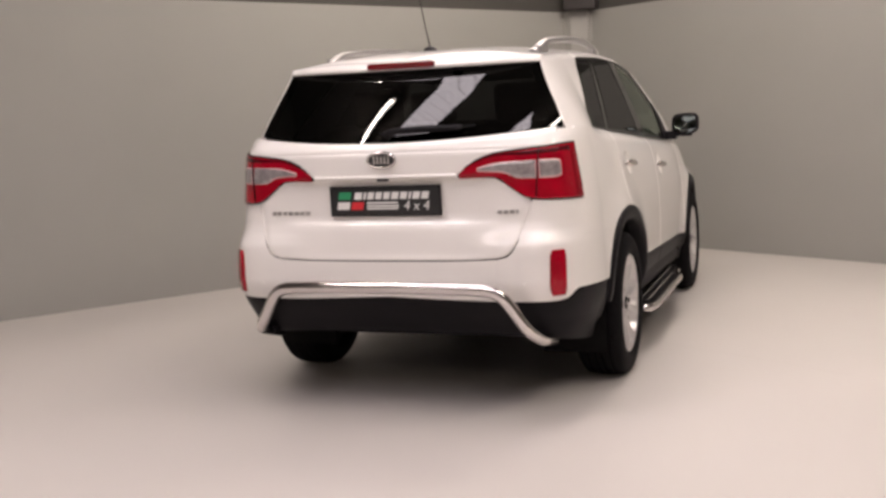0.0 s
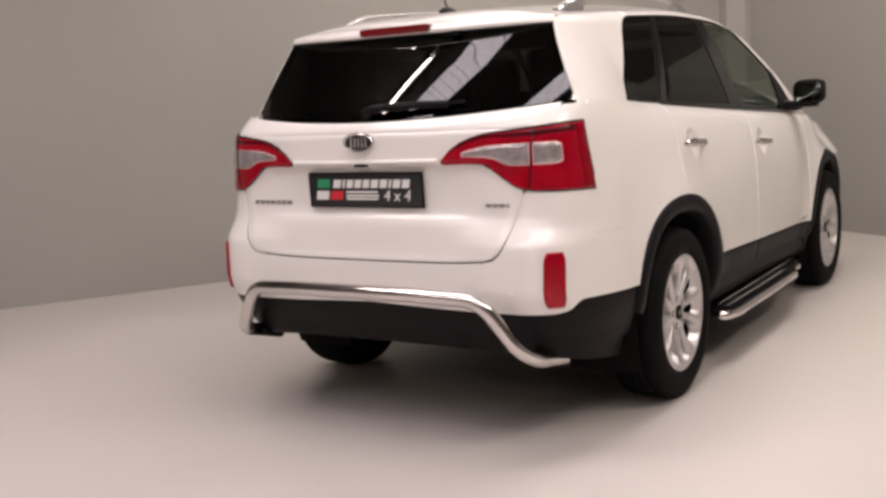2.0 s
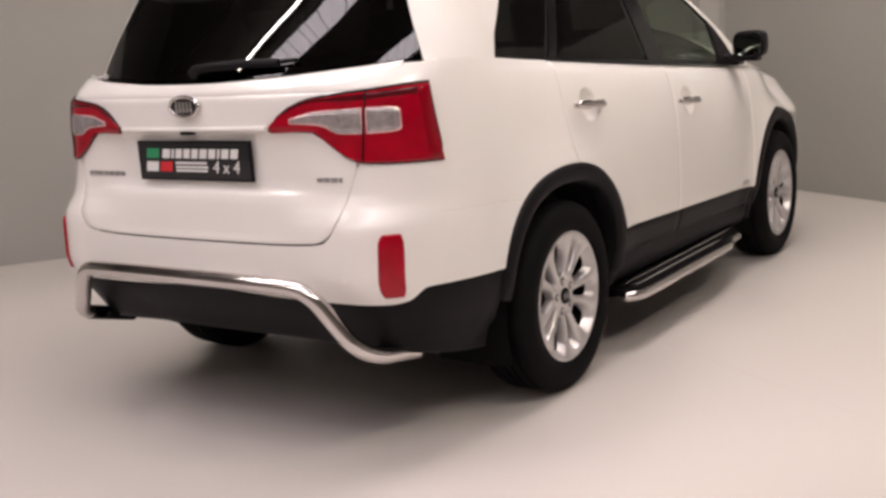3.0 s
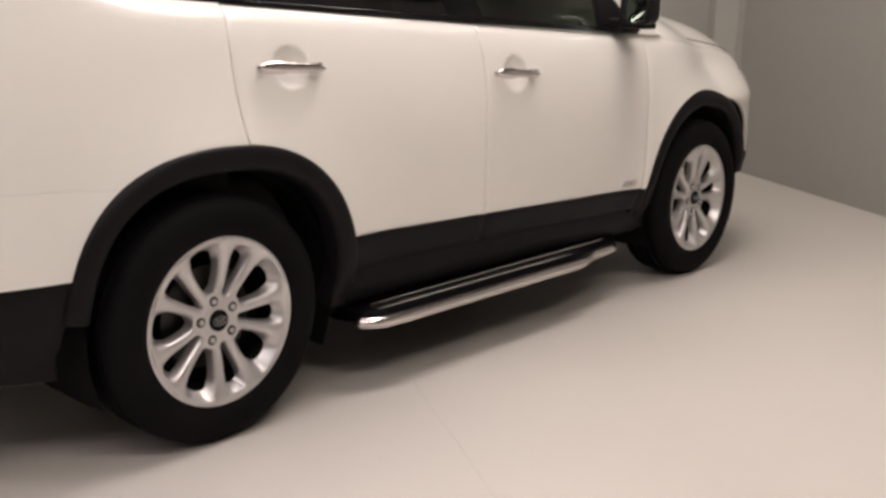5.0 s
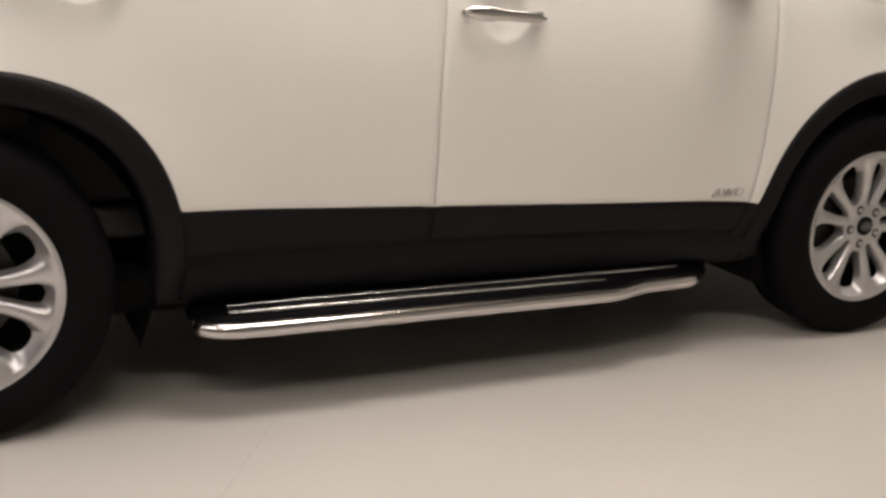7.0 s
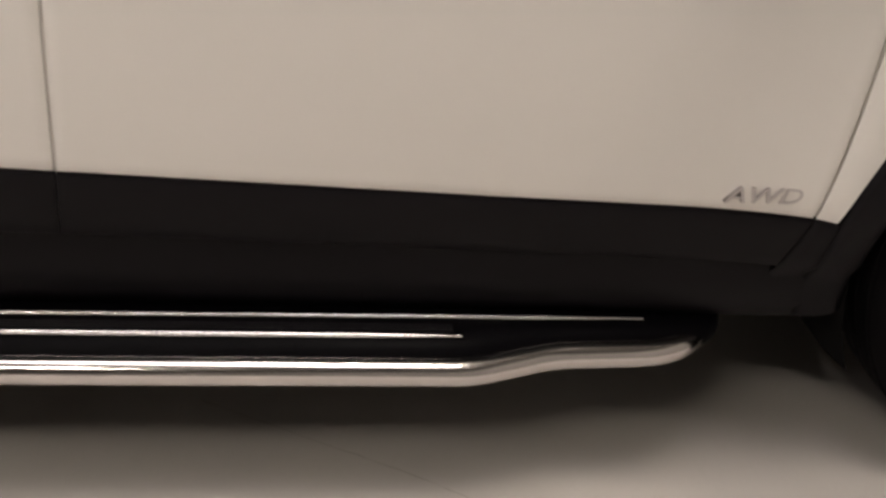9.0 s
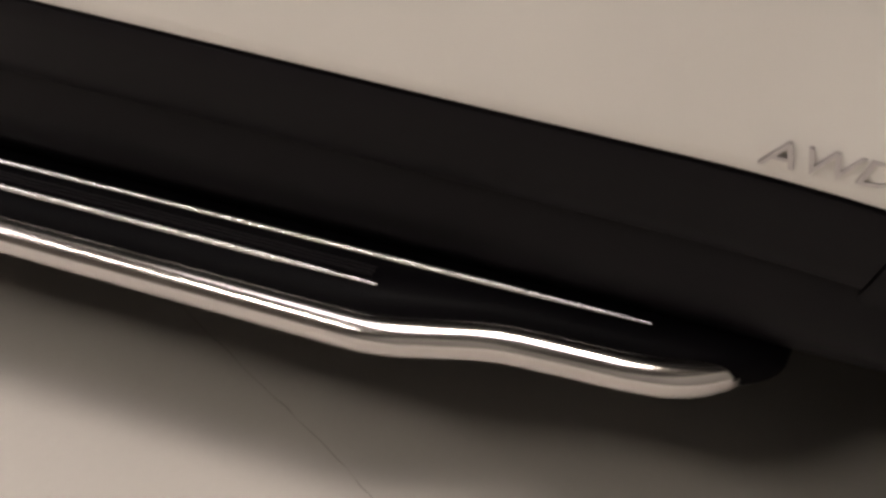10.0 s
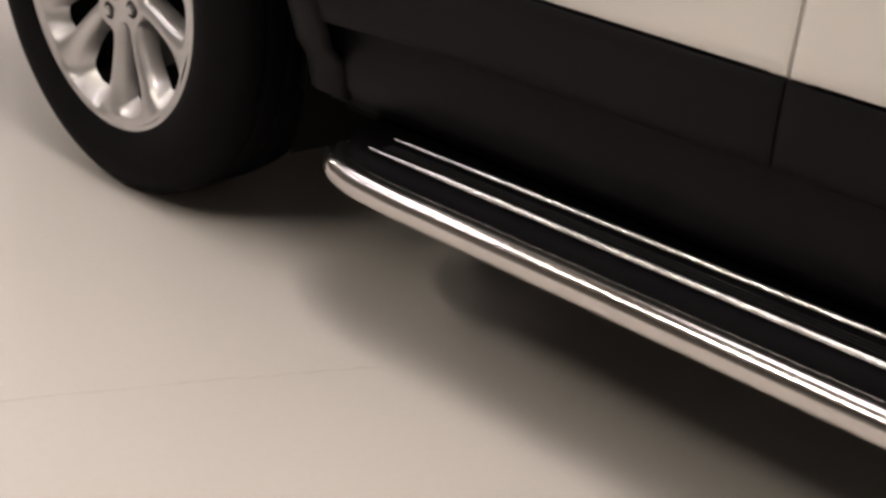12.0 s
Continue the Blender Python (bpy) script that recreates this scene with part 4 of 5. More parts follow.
# ---- roof rails and aerial
for sg in (1, -1):
    bm = bmesh.new()
    lift = line([(-0.32, -0.01), (-0.20, 0.030), (-0.08, 0.052), (0.45, 0.060), (0.85, 0.054), (1.05, 0.034), (1.20, -0.01)])
    cols = []
    for i in range(31):
        y = -0.32 + 1.52 * i / 30
        p = roof_at(y, 0.905)
        w = 0.022 - 0.004 * min(1.0, max(0.0, (y + 0.2) / 0.3))
        h = 0.016 + 0.012 * max(0.0, 1 - (y + 0.32) / 0.3)
        z = p.z + lift(y)
        cols.append([bm.verts.new((sg * p.x + w * math.cos(2 * math.pi * k / 12), y, z + h * math.sin(2 * math.pi * k / 12))) for k in range(12)])
    for a, b in zip(cols, cols[1:]):
        for k in range(12):
            bm.faces.new((a[k], a[(k + 1) % 12], b[(k + 1) % 12], b[k]))
    bm.faces.new(cols[0])
    bm.faces.new(cols[-1][::-1])
    rail = part("roof_rail", bm, SATIN, car, "satin aluminium roof rail")
    for y in (-0.20, 1.06):
        bm = bmesh.new()
        p = roof_at(y, 0.905)
        box(bm, (p.x * sg - 0.018, y - 0.08, p.z - 0.02), (p.x * sg + 0.018, y + 0.08, p.z + 0.030), 0.008)
        part("rail_foot", bm, SATIN, rail)
bm = bmesh.new()
p = roof_at(-0.27, 0.0)
lathe_pts = [(0.034, 0.0), (0.030, 0.012), (0.014, 0.024), (0.0, 0.026)]
rings = [[bm.verts.new((p.x + r * math.cos(2 * math.pi * k / 20), p.y + 1.6 * r * math.sin(2 * math.pi * k / 20), p.z - 0.003 + h)) for k in range(20)] for r, h in lathe_pts[:3]]
for a, b in zip(rings, rings[1:]):
    for k in range(20):
        bm.faces.new((a[k], a[(k + 1) % 20], b[(k + 1) % 20], b[k]))
bm.faces.new(rings[-1])
aerial = part("aerial", bm, BLACK, car, "black roof aerial")
bm = bmesh.new()
tube(bm, [p + Vector((0, 0.0, 0.016)), p + Vector((0, -0.05, 0.10)), p + Vector((0, -0.16, 0.32))], [0.0040, 0.0030, 0.0020], 8)
part("aerial_whip", bm, BLACK, aerial)

# ---- door mirrors
for sg in (1, -1):
    bm = bmesh.new()
    cols = []
    n = 20
    # shell lofted from the rear face forwards
    for y, s, lift in ((2.010, 0.93, 0), (2.022, 0.95, 0), (2.05, 0.95, 0), (2.085, 0.88, 0), (2.115, 0.62, 0.0), (2.125, 0.25, 0.0)):
        ring = []
        for k in range(n):
            an = 2 * math.pi * k / n
            ca, sa = math.cos(an), math.sin(an)
            ex = math.copysign(abs(ca) ** 0.55, ca) * 0.090
            ez = math.copysign(abs(sa) ** 0.55, sa) * 0.068
            ring.append(bm.verts.new((sg * (0.967 + ex * s), y + 0.03 * (-ca), 1.227 + ez * s + 0.006 * ca)))
        cols.append(ring)
    for a, b in zip(cols, cols[1:]):
        for k in range(n):
            bm.faces.new((a[k], a[(k + 1) % n], b[(k + 1) % n], b[k]))
    bm.faces.new(cols[-1])
    mirror = part("door_mirror", bm, PAINT, car, "white door mirror with black frame")
    bm = bmesh.new()
    rings = []
    for y, s in ((2.060, 1.00), (2.020, 1.035), (1.994, 1.03), (1.988, 0.86), (2.002, 0.82)):
        rings.append([bm.verts.new((sg * (0.967 + math.copysign(abs(math.cos(2 * math.pi * k / n)) ** 0.55, math.cos(2 * math.pi * k / n)) * 0.090 * s), y - 0.03 * math.cos(2 * math.pi * k / n), 1.227 + math.copysign(abs(math.sin(2 * math.pi * k / n)) ** 0.55, math.sin(2 * math.pi * k / n)) * 0.068 * s + 0.006 * math.cos(2 * math.pi * k / n))) for k in range(n)])
    for a, b in zip(rings, rings[1:]):
        for k in range(n):
            bm.faces.new((a[k], a[(k + 1) % n], b[(k + 1) % n], b[k]))
    box(bm, (min(sg * 0.78, sg * 0.90), 2.03, 1.122), (max(sg * 0.78, sg * 0.90), 2.15, 1.180), 0.014)
    box(bm, (min(sg * 0.885, sg * 1.005), 2.01, 1.142), (max(sg * 0.885, sg * 1.005), 2.10, 1.170), 0.010)
    part("mirror_frame", bm, BLACK, mirror, "black mirror frame and foot")
    bm = bmesh.new()
    rings = []
    for f in (1.0, 0.8, 0.55, 0.28):
        ring = []
        for k in range(n):
            an = 2 * math.pi * k / n
            ex = math.copysign(abs(math.cos(an)) ** 0.55, math.cos(an)) * 0.078 * f
            ez = math.copysign(abs(math.sin(an)) ** 0.55, math.sin(an)) * 0.057 * f
            bow = 0.42 * (ex * ex + ez * ez)
            ring.append(bm.verts.new((sg * (0.967 + ex), 1.994 - 0.25 * ex + 0.13 * ez + bow, 1.227 + ez + 0.006 * math.cos(an))))
        rings.append(ring)
    for p, q in zip(rings, rings[1:]):
        for k in range(n):
            bm.faces.new((p[k], p[(k + 1) % n], q[(k + 1) % n], q[k]))
    bm.faces.new(rings[-1])
    part("mirror_glass", bm, MIRROR, mirror, "mirror glass")

# ---- wheels
WIDE_SLOT = line([(0.085, 0.0), (0.0875, 0.009), (0.092, 0.0155), (0.118, 0.0275), (0.142, 0.0358), (0.166, 0.0425), (0.190, 0.0472), (0.210, 0.0475), (0.222, 0.0415), (0.229, 0.0260), (0.2325, 0.0)])
NARROW_SLOT = line([(0.068, 0.0), (0.0695, 0.003), (0.078, 0.0070), (0.118, 0.0150), (0.160, 0.0232), (0.190, 0.0278), (0.209, 0.0275), (0.219, 0.0185), (0.2245, 0.0)])
FACE_X = line([(0.050, 0.079), (0.08, 0.080), (0.11, 0.083), (0.14, 0.087), (0.165, 0.090), (0.185, 0.093), (0.203, 0.097), (0.214, 0.0995), (0.226, 0.1018), (0.2385, 0.1043)])


def wheel(at, sign, turn=0):
    w = tagged(new("wheel"), "ten-spoke silver alloy wheel with black tyre")
    bm = bmesh.new()
    prof = [(0.236, 0.085), (0.240, 0.098), (0.250, 0.106), (0.275, 0.116), (0.305, 0.118), (0.328, 0.112), (0.343, 0.104), (0.353, 0.094), (0.359, 0.080),
            (0.361, 0.062), (0.354, 0.060), (0.354, 0.050), (0.3615, 0.048), (0.362, 0.022), (0.354, 0.020), (0.354, 0.010), (0.362, 0.008),
            (0.362, -0.008), (0.354, -0.010), (0.354, -0.020), (0.362, -0.022), (0.3615, -0.048), (0.354, -0.050), (0.354, -0.060), (0.361, -0.062), (0.359, -0.080), (0.353, -0.094), (0.330, -0.112), (0.275, -0.116), (0.236, -0.090)]
    lathe(bm, prof, 96)
    tyre = part("tyre", bm, RUBBER, w, "black road tyre", smooth=35)
    bm = bmesh.new()
    # rim lip and barrel
    lathe(bm, [(0.236, 0.075), (0.247, 0.098), (0.2475, 0.103), (0.2445, 0.105), (0.2385, 0.1043)], 96)
    # hub
    lathe(bm, [(0.052, 0.030), (0.052, 0.0795), (0.040, 0.0815), (0.030, 0.081), (0.029, 0.070)], 60)
    # ten spokes, between five wide and five narrow slots
    radii = [0.050, 0.060, 0.068, 0.0695, 0.073, 0.078, 0.082, 0.085, 0.0875, 0.092, 0.100, 0.110, 0.118, 0.130, 0.142, 0.154, 0.166, 0.176, 0.184, 0.190, 0.199, 0.204, 0.208,
             0.211, 0.215, 0.219, 0.222, 0.2245, 0.2265, 0.229, 0.231, 0.2325, 0.2355, 0.2385]
    for pair in range(5):
        narrow_at = radians(67 + turn + 72 * pair)
        for way in (-1, 1):
            wide_at = narrow_at + way * radians(36)
            cols = []
            for r in radii:
                hn, hw = NARROW_SLOT(r), WIDE_SLOT(r)
                a0 = narrow_at + way * math.asin(hn / r)
                a1 = wide_at - way * math.asin(hw / r)
                x = FACE_X(r)
                dn, dw = 0.011 * min(1.0, hn / 0.008), 0.011 * min(1.0, hw / 0.008)
                row = []
                for k, dip in ((-1, 0.036), (0.0, dn), (0.10, dn * 0.30), (0.26, 0.0), (0.5, -0.0030), (0.74, 0.0), (0.90, dw * 0.30), (1.0, dw), (2, 0.036)):
                    a = a0 + (a1 - a0) * min(max(k, 0.0), 1.0)
                    y, z = r * math.cos(a), r * math.sin(a)
                    # the slots narrow inwards, most of all from their outer ends
                    if k < 0 or k > 1:
                        heart, hr = (narrow_at, 0.135) if k < 0 else (wide_at, 0.150)
                        ramp = min(1.0, max(0.0, (r - 0.15) / 0.065))
                        f = 0.09 * (1.0 if r > 0.12 else min(1.0, (hn if k < 0 else hw) / 0.004)) + (0.11 if k < 0 else 0.17) * ramp * ramp * (3 - 2 * ramp)
                        y, z = y + (hr * math.cos(heart) - y) * f, z + (hr * math.sin(heart) - z) * f
                    row.append(bm.verts.new((x - dip, y, z)))
                cols.append((row, hn, hw))
            for (p, pn, pw), (q, qn, qw) in zip(cols, cols[1:]):
                for k in range(8):
                    if (k == 0 and pn + qn == 0) or (k == 7 and pw + qw == 0):
                        continue
                    bm.faces.new((p[k], p[k + 1], q[k + 1], q[k]))
    rim = part("rim", bm, ALLOY, w, "silver ten-spoke alloy rim", smooth=50)
    bm = bmesh.new()
    lathe(bm, [(0.228, 0.084), (0.220, 0.078), (0.214, 0.06), (0.212, 0.02), (0.210, -0.08)], 72)
    part("rim_barrel", bm, LINER, rim, "dark inside of the rim")
    for k in range(5):
        a = radians(103 + turn + 72 * k)
        # nearly flush wells; the shade of their depth is in the dark grey
        bm = bmesh.new()
        lathe(bm, [(0.0150, 0.060), (0.0150, 0.0806), (0.0135, 0.0812), (0.0130, 0.0806), (0.0001, 0.0800)], 18, (0, 0.059 * math.cos(a), 0.059 * math.sin(a)))
        part("nut_well", bm, WELL_SHADE, rim)
        bm = bmesh.new()
        lathe(bm, [(0.0085, 0.06), (0.0085, 0.0845), (0.006, 0.0865), (0.0001, 0.0865)], 6, (0, 0.059 * math.cos(a), 0.059 * math.sin(a)))
        part("wheel_nut", bm, ALLOY, rim)
    bm = bmesh.new()
    lathe(bm, [(0.0315, 0.070), (0.0310, 0.086), (0.0290, 0.088), (0.0001, 0.0895)], 32)
    cap = part("hub_cap", bm, SEAL, w, "black hub cap with a bright mark")
    bm = bmesh.new()
    n = 28
    path = [Vector((0.0895, 0.022 * math.cos(2 * math.pi * k / n), 0.013 * math.sin(2 * math.pi * k / n))) for k in range(n + 1)]
    tube(bm, path, 0.0012, 6, cap=False)
    for y in (-0.010, 0.0, 0.010):
        box(bm, (0.0885, y - 0.0018, -0.007), (0.0912, y + 0.0018, 0.007))
    part("cap_mark", bm, SATIN, cap)
    bm = bmesh.new()
    lathe(bm, [(0.0001, 0.02), (0.150, 0.02), (0.152, 0.016), (0.152, 0.0), (0.0001, -0.004)], 48)
    part("brake_disc", bm, STEEL, w, "grey steel brake disc")
    bm = bmesh.new()
    lathe(bm, [(0.21, -0.02), (0.0001, -0.03)], 32)
    part("back_plate", bm, LINER, w)
    w.parent = car
    w.matrix_basis = pose(*at, 0, 0, 0 if sign > 0 else 180)
    return w


wheel((0.818, 0.0, AXLE), 1)
wheel((0.818, BASE, AXLE), 1, 14)
wheel((-0.818, 0.0, AXLE), -1)
wheel((-0.818, BASE, AXLE), -1)

# ---- rear bar
bm = bmesh.new()
right = [(0.700, -0.705, 0.316), (0.692, -0.900, 0.348), (0.658, -0.980, 0.398), (0.545, -1.052, 0.590), (0.30, -1.080, 0.603), (0.0, -1.088, 0.606)]
left = [(-0.30, -1.080, 0.603), (-0.514, -1.052, 0.592), (-0.648, -0.980, 0.402), (-0.684, -0.915, 0.376)]
path = [Vector(p) for p in right + left]
tube(bm, rounded_path(path, 0.07, 7), 0.0275, 20)
rear_bar = part("rear_bar", bm, CHROME, car, "polished steel rear bumper bar")
# left return of the bar: its dark reflection is put into the colour
bm = bmesh.new()
tube(bm, rounded_path([(-0.676, -0.930, 0.381), (-0.690, -0.895, 0.370), (-0.700, -0.705, 0.318)], 0.03, 5), 0.0280, 20)
part("bar_end_dark", bm, TREAD, rear_bar, "left end of the bar, black for the dark underside it reflects")
for sg in (1, -1):
    bm = bmesh.new()
    box(bm, (sg * 0.66 - 0.012, -0.86, 0.335), (sg * 0.66 + 0.012, -0.70, 0.365), 0.004)
    part("bar_bracket", bm, BLACK, rear_bar)
bm = bmesh.new()
lathe(bm, [(0.0276, -0.001), (0.022, 0.001), (0.0001, 0.001)], 20)
bmesh.ops.transform(bm, matrix=pose(0.700, -0.704, 0.316, 0, 0, 90), verts=bm.verts)
part("bar_end_cap", bm, BLACK, rear_bar)

# dark underside
bm = bmesh.new()
box(bm, (-0.80, -0.36, 0.24), (0.80, 3.02, 0.34), 0.03)
box(bm, (-0.55, 2.9, 0.26), (0.55, 3.40, 0.36), 0.03)
box(bm, (-0.56, -0.78, 0.335), (0.56, -0.10, 0.42), 0.03)
part("underbody", bm, LINER, car, "black underbody")

# ---- side steps: a polished tube round a black tread plate
for sg in (1, -1):
    step = tagged(new("side_step"), "black side step with polished steel tube edge")
    step.parent = car
    bm = bmesh.new()
    P = [(0.862, 0.547, 0.231), (0.905, 0.553, 0.230), (0.934, 0.582, 0.2295), (0.948, 0.630, 0.229), (0.953, 0.70, 0.229), (0.949, 1.728, 0.2264), (0.908, 1.848, 0.229), (0.900, 1.985, 0.229), (0.894, 2.020, 0.229), (0.880, 2.050, 0.2295), (0.860, 2.073, 0.230), (0.842, 2.084, 0.2305)]
    path = rounded_path([(x * sg, y, z) for x, y, z in P], 0.030, 7)
    n = len(path)
    tube(bm, path, [0.0212 * min(1.0, (0.30, 0.62, 0.84, 0.95, 1.0)[min(i, n - 1 - i, 4)]) for i in range(n)], 24)
    part("step_tube", bm, CHROME, step, "polished steel tube")
    bm = bmesh.new()
    prof = [(0.76, 0.264), (0.80, 0.2655), (0.88, 0.2640), (0.918, 0.2580), (0.932, 0.2500), (0.938, 0.240), (0.930, 0.224), (0.80, 0.218), (0.76, 0.225)]
    outl = line([(0.545, 0.86), (0.56, 0.90), (0.60, 0.928), (0.66, 0.934), (1.69, 0.932), (1.86, 0.896), (1.99, 0.890), (2.03, 0.888), (2.065, 0.882), (2.095, 0.870), (2.118, 0.850), (2.132, 0.820), (2.137, 0.78)])
    cols = []
    ys = [0.545, 0.56, 0.58, 0.60, 0.66] + [0.70 + 0.98 * k / 12 for k in range(13)] + [1.72, 1.76, 1.80, 1.84, 1.90, 1.95, 1.99, 2.01, 2.03, 2.05, 2.065, 2.080, 2.095, 2.107, 2.118, 2.126, 2.132, 2.137]
    for y in ys:
        o = outl(y)
        cols.append([bm.verts.new((sg * (0.76 + (x - 0.76) * (o - 0.76) / (0.938 - 0.76)), y, z)) for x, z in prof])
    for a, b in zip(cols, cols[1:]):
        for k in range(len(prof)):
            bm.faces.new((a[k], a[(k + 1) % len(prof)], b[(k + 1) % len(prof)], b[k]))
    bm.faces.new(cols[0][::-1])
    bm.faces.new(cols[-1])
    part("tread_plate", bm, TREAD, step, "black tread plate", smooth=35)
    for (x0, y0, z0), (x1, y1, z1) in (((0.872, 0.626, 0.2690), (0.862, 1.994, 0.2665)), ((0.9125, 0.620, 0.2640), (0.909, 1.712, 0.2615))):
        bm = bmesh.new()
        ends = Vector((sg * x0, y0, z0)), Vector((sg * x1, y1, z1))
        tube(bm, [ends[0].lerp(ends[1], k / 8) for k in range(9)], [0.0015] + [0.0042] * 7 + [0.0015], 12)
        part("bright_strip", bm, STRIP, step, "thin bright strip along the tread")
    for x in (0.882, 0.889, 0.896):
        bm = bmesh.new()
        box(bm, (min(sg * (x - 0.0016), sg * (x + 0.0016)), 0.63, 0.252), (max(sg * (x - 0.0016), sg * (x + 0.0016)), 1.70, 0.2645), 0.001)
        part("tread_rib", bm, BLACK, step, "black rubber grip rib")
    for y in (0.80, 1.32, 1.80):
        bm = bmesh.new()
        box(bm, (min(sg * 0.60, sg * 0.86), y - 0.025, 0.205), (max(sg * 0.60, sg * 0.86), y + 0.025, 0.228), 0.004)
        part("step_bracket", bm, BLACK, step, "black steel bracket under the step")

# ---- cabin
cabin = tagged(new("cabin"), "dark car cabin seen through the glass")
cabin.parent = car
bm = bmesh.new()
box(bm, (-0.74, -0.70, 0.42), (0.74, 2.30, 0.50), 0.02)
part("cabin_floor", bm, CABIN, cabin)
bm = bmesh.new()
box(bm, (-0.74, 2.02, 0.55), (0.74, 2.40, 1.06), 0.07)
part("dashboard", bm, CABIN, cabin, "black dashboard")
for y, wide_seats in ((1.05, ((0.40, 0.26), (-0.40, 0.26))), (0.18, ((0.40, 0.32), (-0.40, 0.32)))):
    for x, w in wide_seats:
        bm = bmesh.new()
        box(bm, (x - w, y - 0.05, 0.50), (x + w, y + 0.50, 0.72), 0.06)
        box(bm, (x - w, -0.09, 0.0), (x + w, 0.09, 0.66), 0.06, pose(0, y - 0.05, 0.66, 12, 0, 0))
        box(bm, (x - 0.14, -0.05, 0.0), (x + 0.14, 0.05, 0.20), 0.045, pose(0, y - 0.20, 1.30, 10, 0, 0))
        part("seat", bm, CABIN, cabin, "dark cloth seat with headrest")
bm = bmesh.new()
N = 36
centre, tilt = Vector((-0.40, 1.86, 0.98)), Matrix.Rotation(radians(-62), 3, "X")
tube(bm, [centre + tilt @ Vector((0.185 * math.cos(2 * math.pi * k / N), 0.185 * math.sin(2 * math.pi * k / N), 0)) for k in range(N + 1)], 0.014, 8, cap=False)
part("steering_wheel", bm, CABIN, cabin, "black steering wheel")
bm = bmesh.new()
box(bm, (-0.56, -0.46, 1.555), (0.56, 1.25, 1.575), 0.008)
part("headliner", bm, CABIN, cabin, "dark headliner")


# ---------------------------------------------------------------- the hall
# Two pale grey walls meet in a corner behind the car's nose; unseen far walls are added to close the place.
CORNER = Vector((-0.61, 5.80, 0))
ANG = radians(57.4)
U = Vector((math.sin(ANG), -math.cos(ANG), 0))      # along the wall ahead of the car
V = Vector((-math.cos(ANG), -math.sin(ANG), 0))     # along the wall on the car's far flank
WALL_TOP, CEIL_Z, LEN = 2.36, 4.3, 13.5


def hall(a, b, z):
    return CORNER + U * a + V * b + Vector((0, 0, z))


def slab(bm, a0, a1, b0, b1, z0, z1):
    lo = [bm.verts.new(hall(a, b, z0)) for a, b in ((a0, b0), (a1, b0), (a1, b1), (a0, b1))]
    hi = [bm.verts.new(hall(a, b, z1)) for a, b in ((a0, b0), (a1, b0), (a1, b1), (a0, b1))]
    bm.faces.new(lo)
    bm.faces.new(hi)
    for k in range(4):
        bm.faces.new((lo[k], lo[(k + 1) % 4], hi[(k + 1) % 4], hi[k]))


def setting(name, bm, mat, label, category):
    return tagged(part(name, bm, mat, None, smooth=0), label, category, kind="structure")


bm = bmesh.new()
slab(bm, -0.3, LEN + 0.3, -0.3, LEN + 0.3, -0.12, 0.0)
floor = setting("floor", bm, FLOOR, "pale painted concrete floor with hairline cracks", "floor")
bm = bmesh.new()
slab(bm, 0.0, LEN, -0.2, 0.0, 0.0, WALL_TOP)
setting("wall_ahead", bm, WALL, "plain grey painted wall", "wall")
bm = bmesh.new()
slab(bm, -0.2, 0.0, -0.2, LEN, 0.0, WALL_TOP)
setting("wall_side", bm, WALL, "plain grey painted wall", "wall")
# dark sheets over both walls: the dim hall beyond, put into their colour
bm = bmesh.new()
slab(bm, -0.25, LEN, -0.25, -0.05, WALL_TOP, CEIL_Z)
setting("dark_hall_ahead", bm, HALL_DARK, "dark sheet over the wall, standing in for the dim hall beyond", "wall")
bm = bmesh.new()
slab(bm, -0.25, -0.05, -0.05, LEN, WALL_TOP, CEIL_Z)
setting("dark_hall_side", bm, HALL_DARK, "dark sheet over the wall, standing in for the dim hall beyond", "wall")
# the two added walls are out of view; their tone serves reflections
bm = bmesh.new()
slab(bm, LEN, LEN + 0.2, -0.2, LEN + 0.2, 0.0, CEIL_Z)
setting("wall_far", bm, HALLWALL, "unseen hall wall, added to close the place", "wall")
bm = bmesh.new()
slab(bm, -0.2, LEN, LEN, LEN + 0.2, 0.0, CEIL_Z)
setting("wall_behind", bm, HALLWALL, "unseen hall wall, added to close the place", "wall")

# slim pale pillar boxed into the corner
bm = bmesh.new()
pts = [(0.0, 0.0), (0.24, 0.0), (0.24, 0.06), (0.10, 0.16), (0.0, 0.16)]
lo = [bm.verts.new(hall(a + 0.0005, b + 0.0005, 0.0)) for a, b in pts]
hi = [bm.verts.new(hall(a + 0.0005, b + 0.0005, WALL_TOP)) for a, b in pts]
bm.faces.new(hi)
for k in range(5):
    bm.faces.new((lo[k], lo[(k + 1) % 5], hi[(k + 1) % 5], hi[k]))
setting("corner_trim", bm, PILLAR, "pale boxed pillar in the wall corner", "pillar")

# ceiling: long skylights and fluorescent lights, most of the lights added unseen; all run aslant to the partition walls
D = Vector((-0.63, -0.78, 0)).normalized()
NN = Vector((-D.y, D.x, 0))
LAMP0 = Vector((-1.16, -1.06, 0))
PITCH = 3.6


def along(d, n, z):
    return LAMP0 + D * d + NN * n + Vector((0, 0, z))


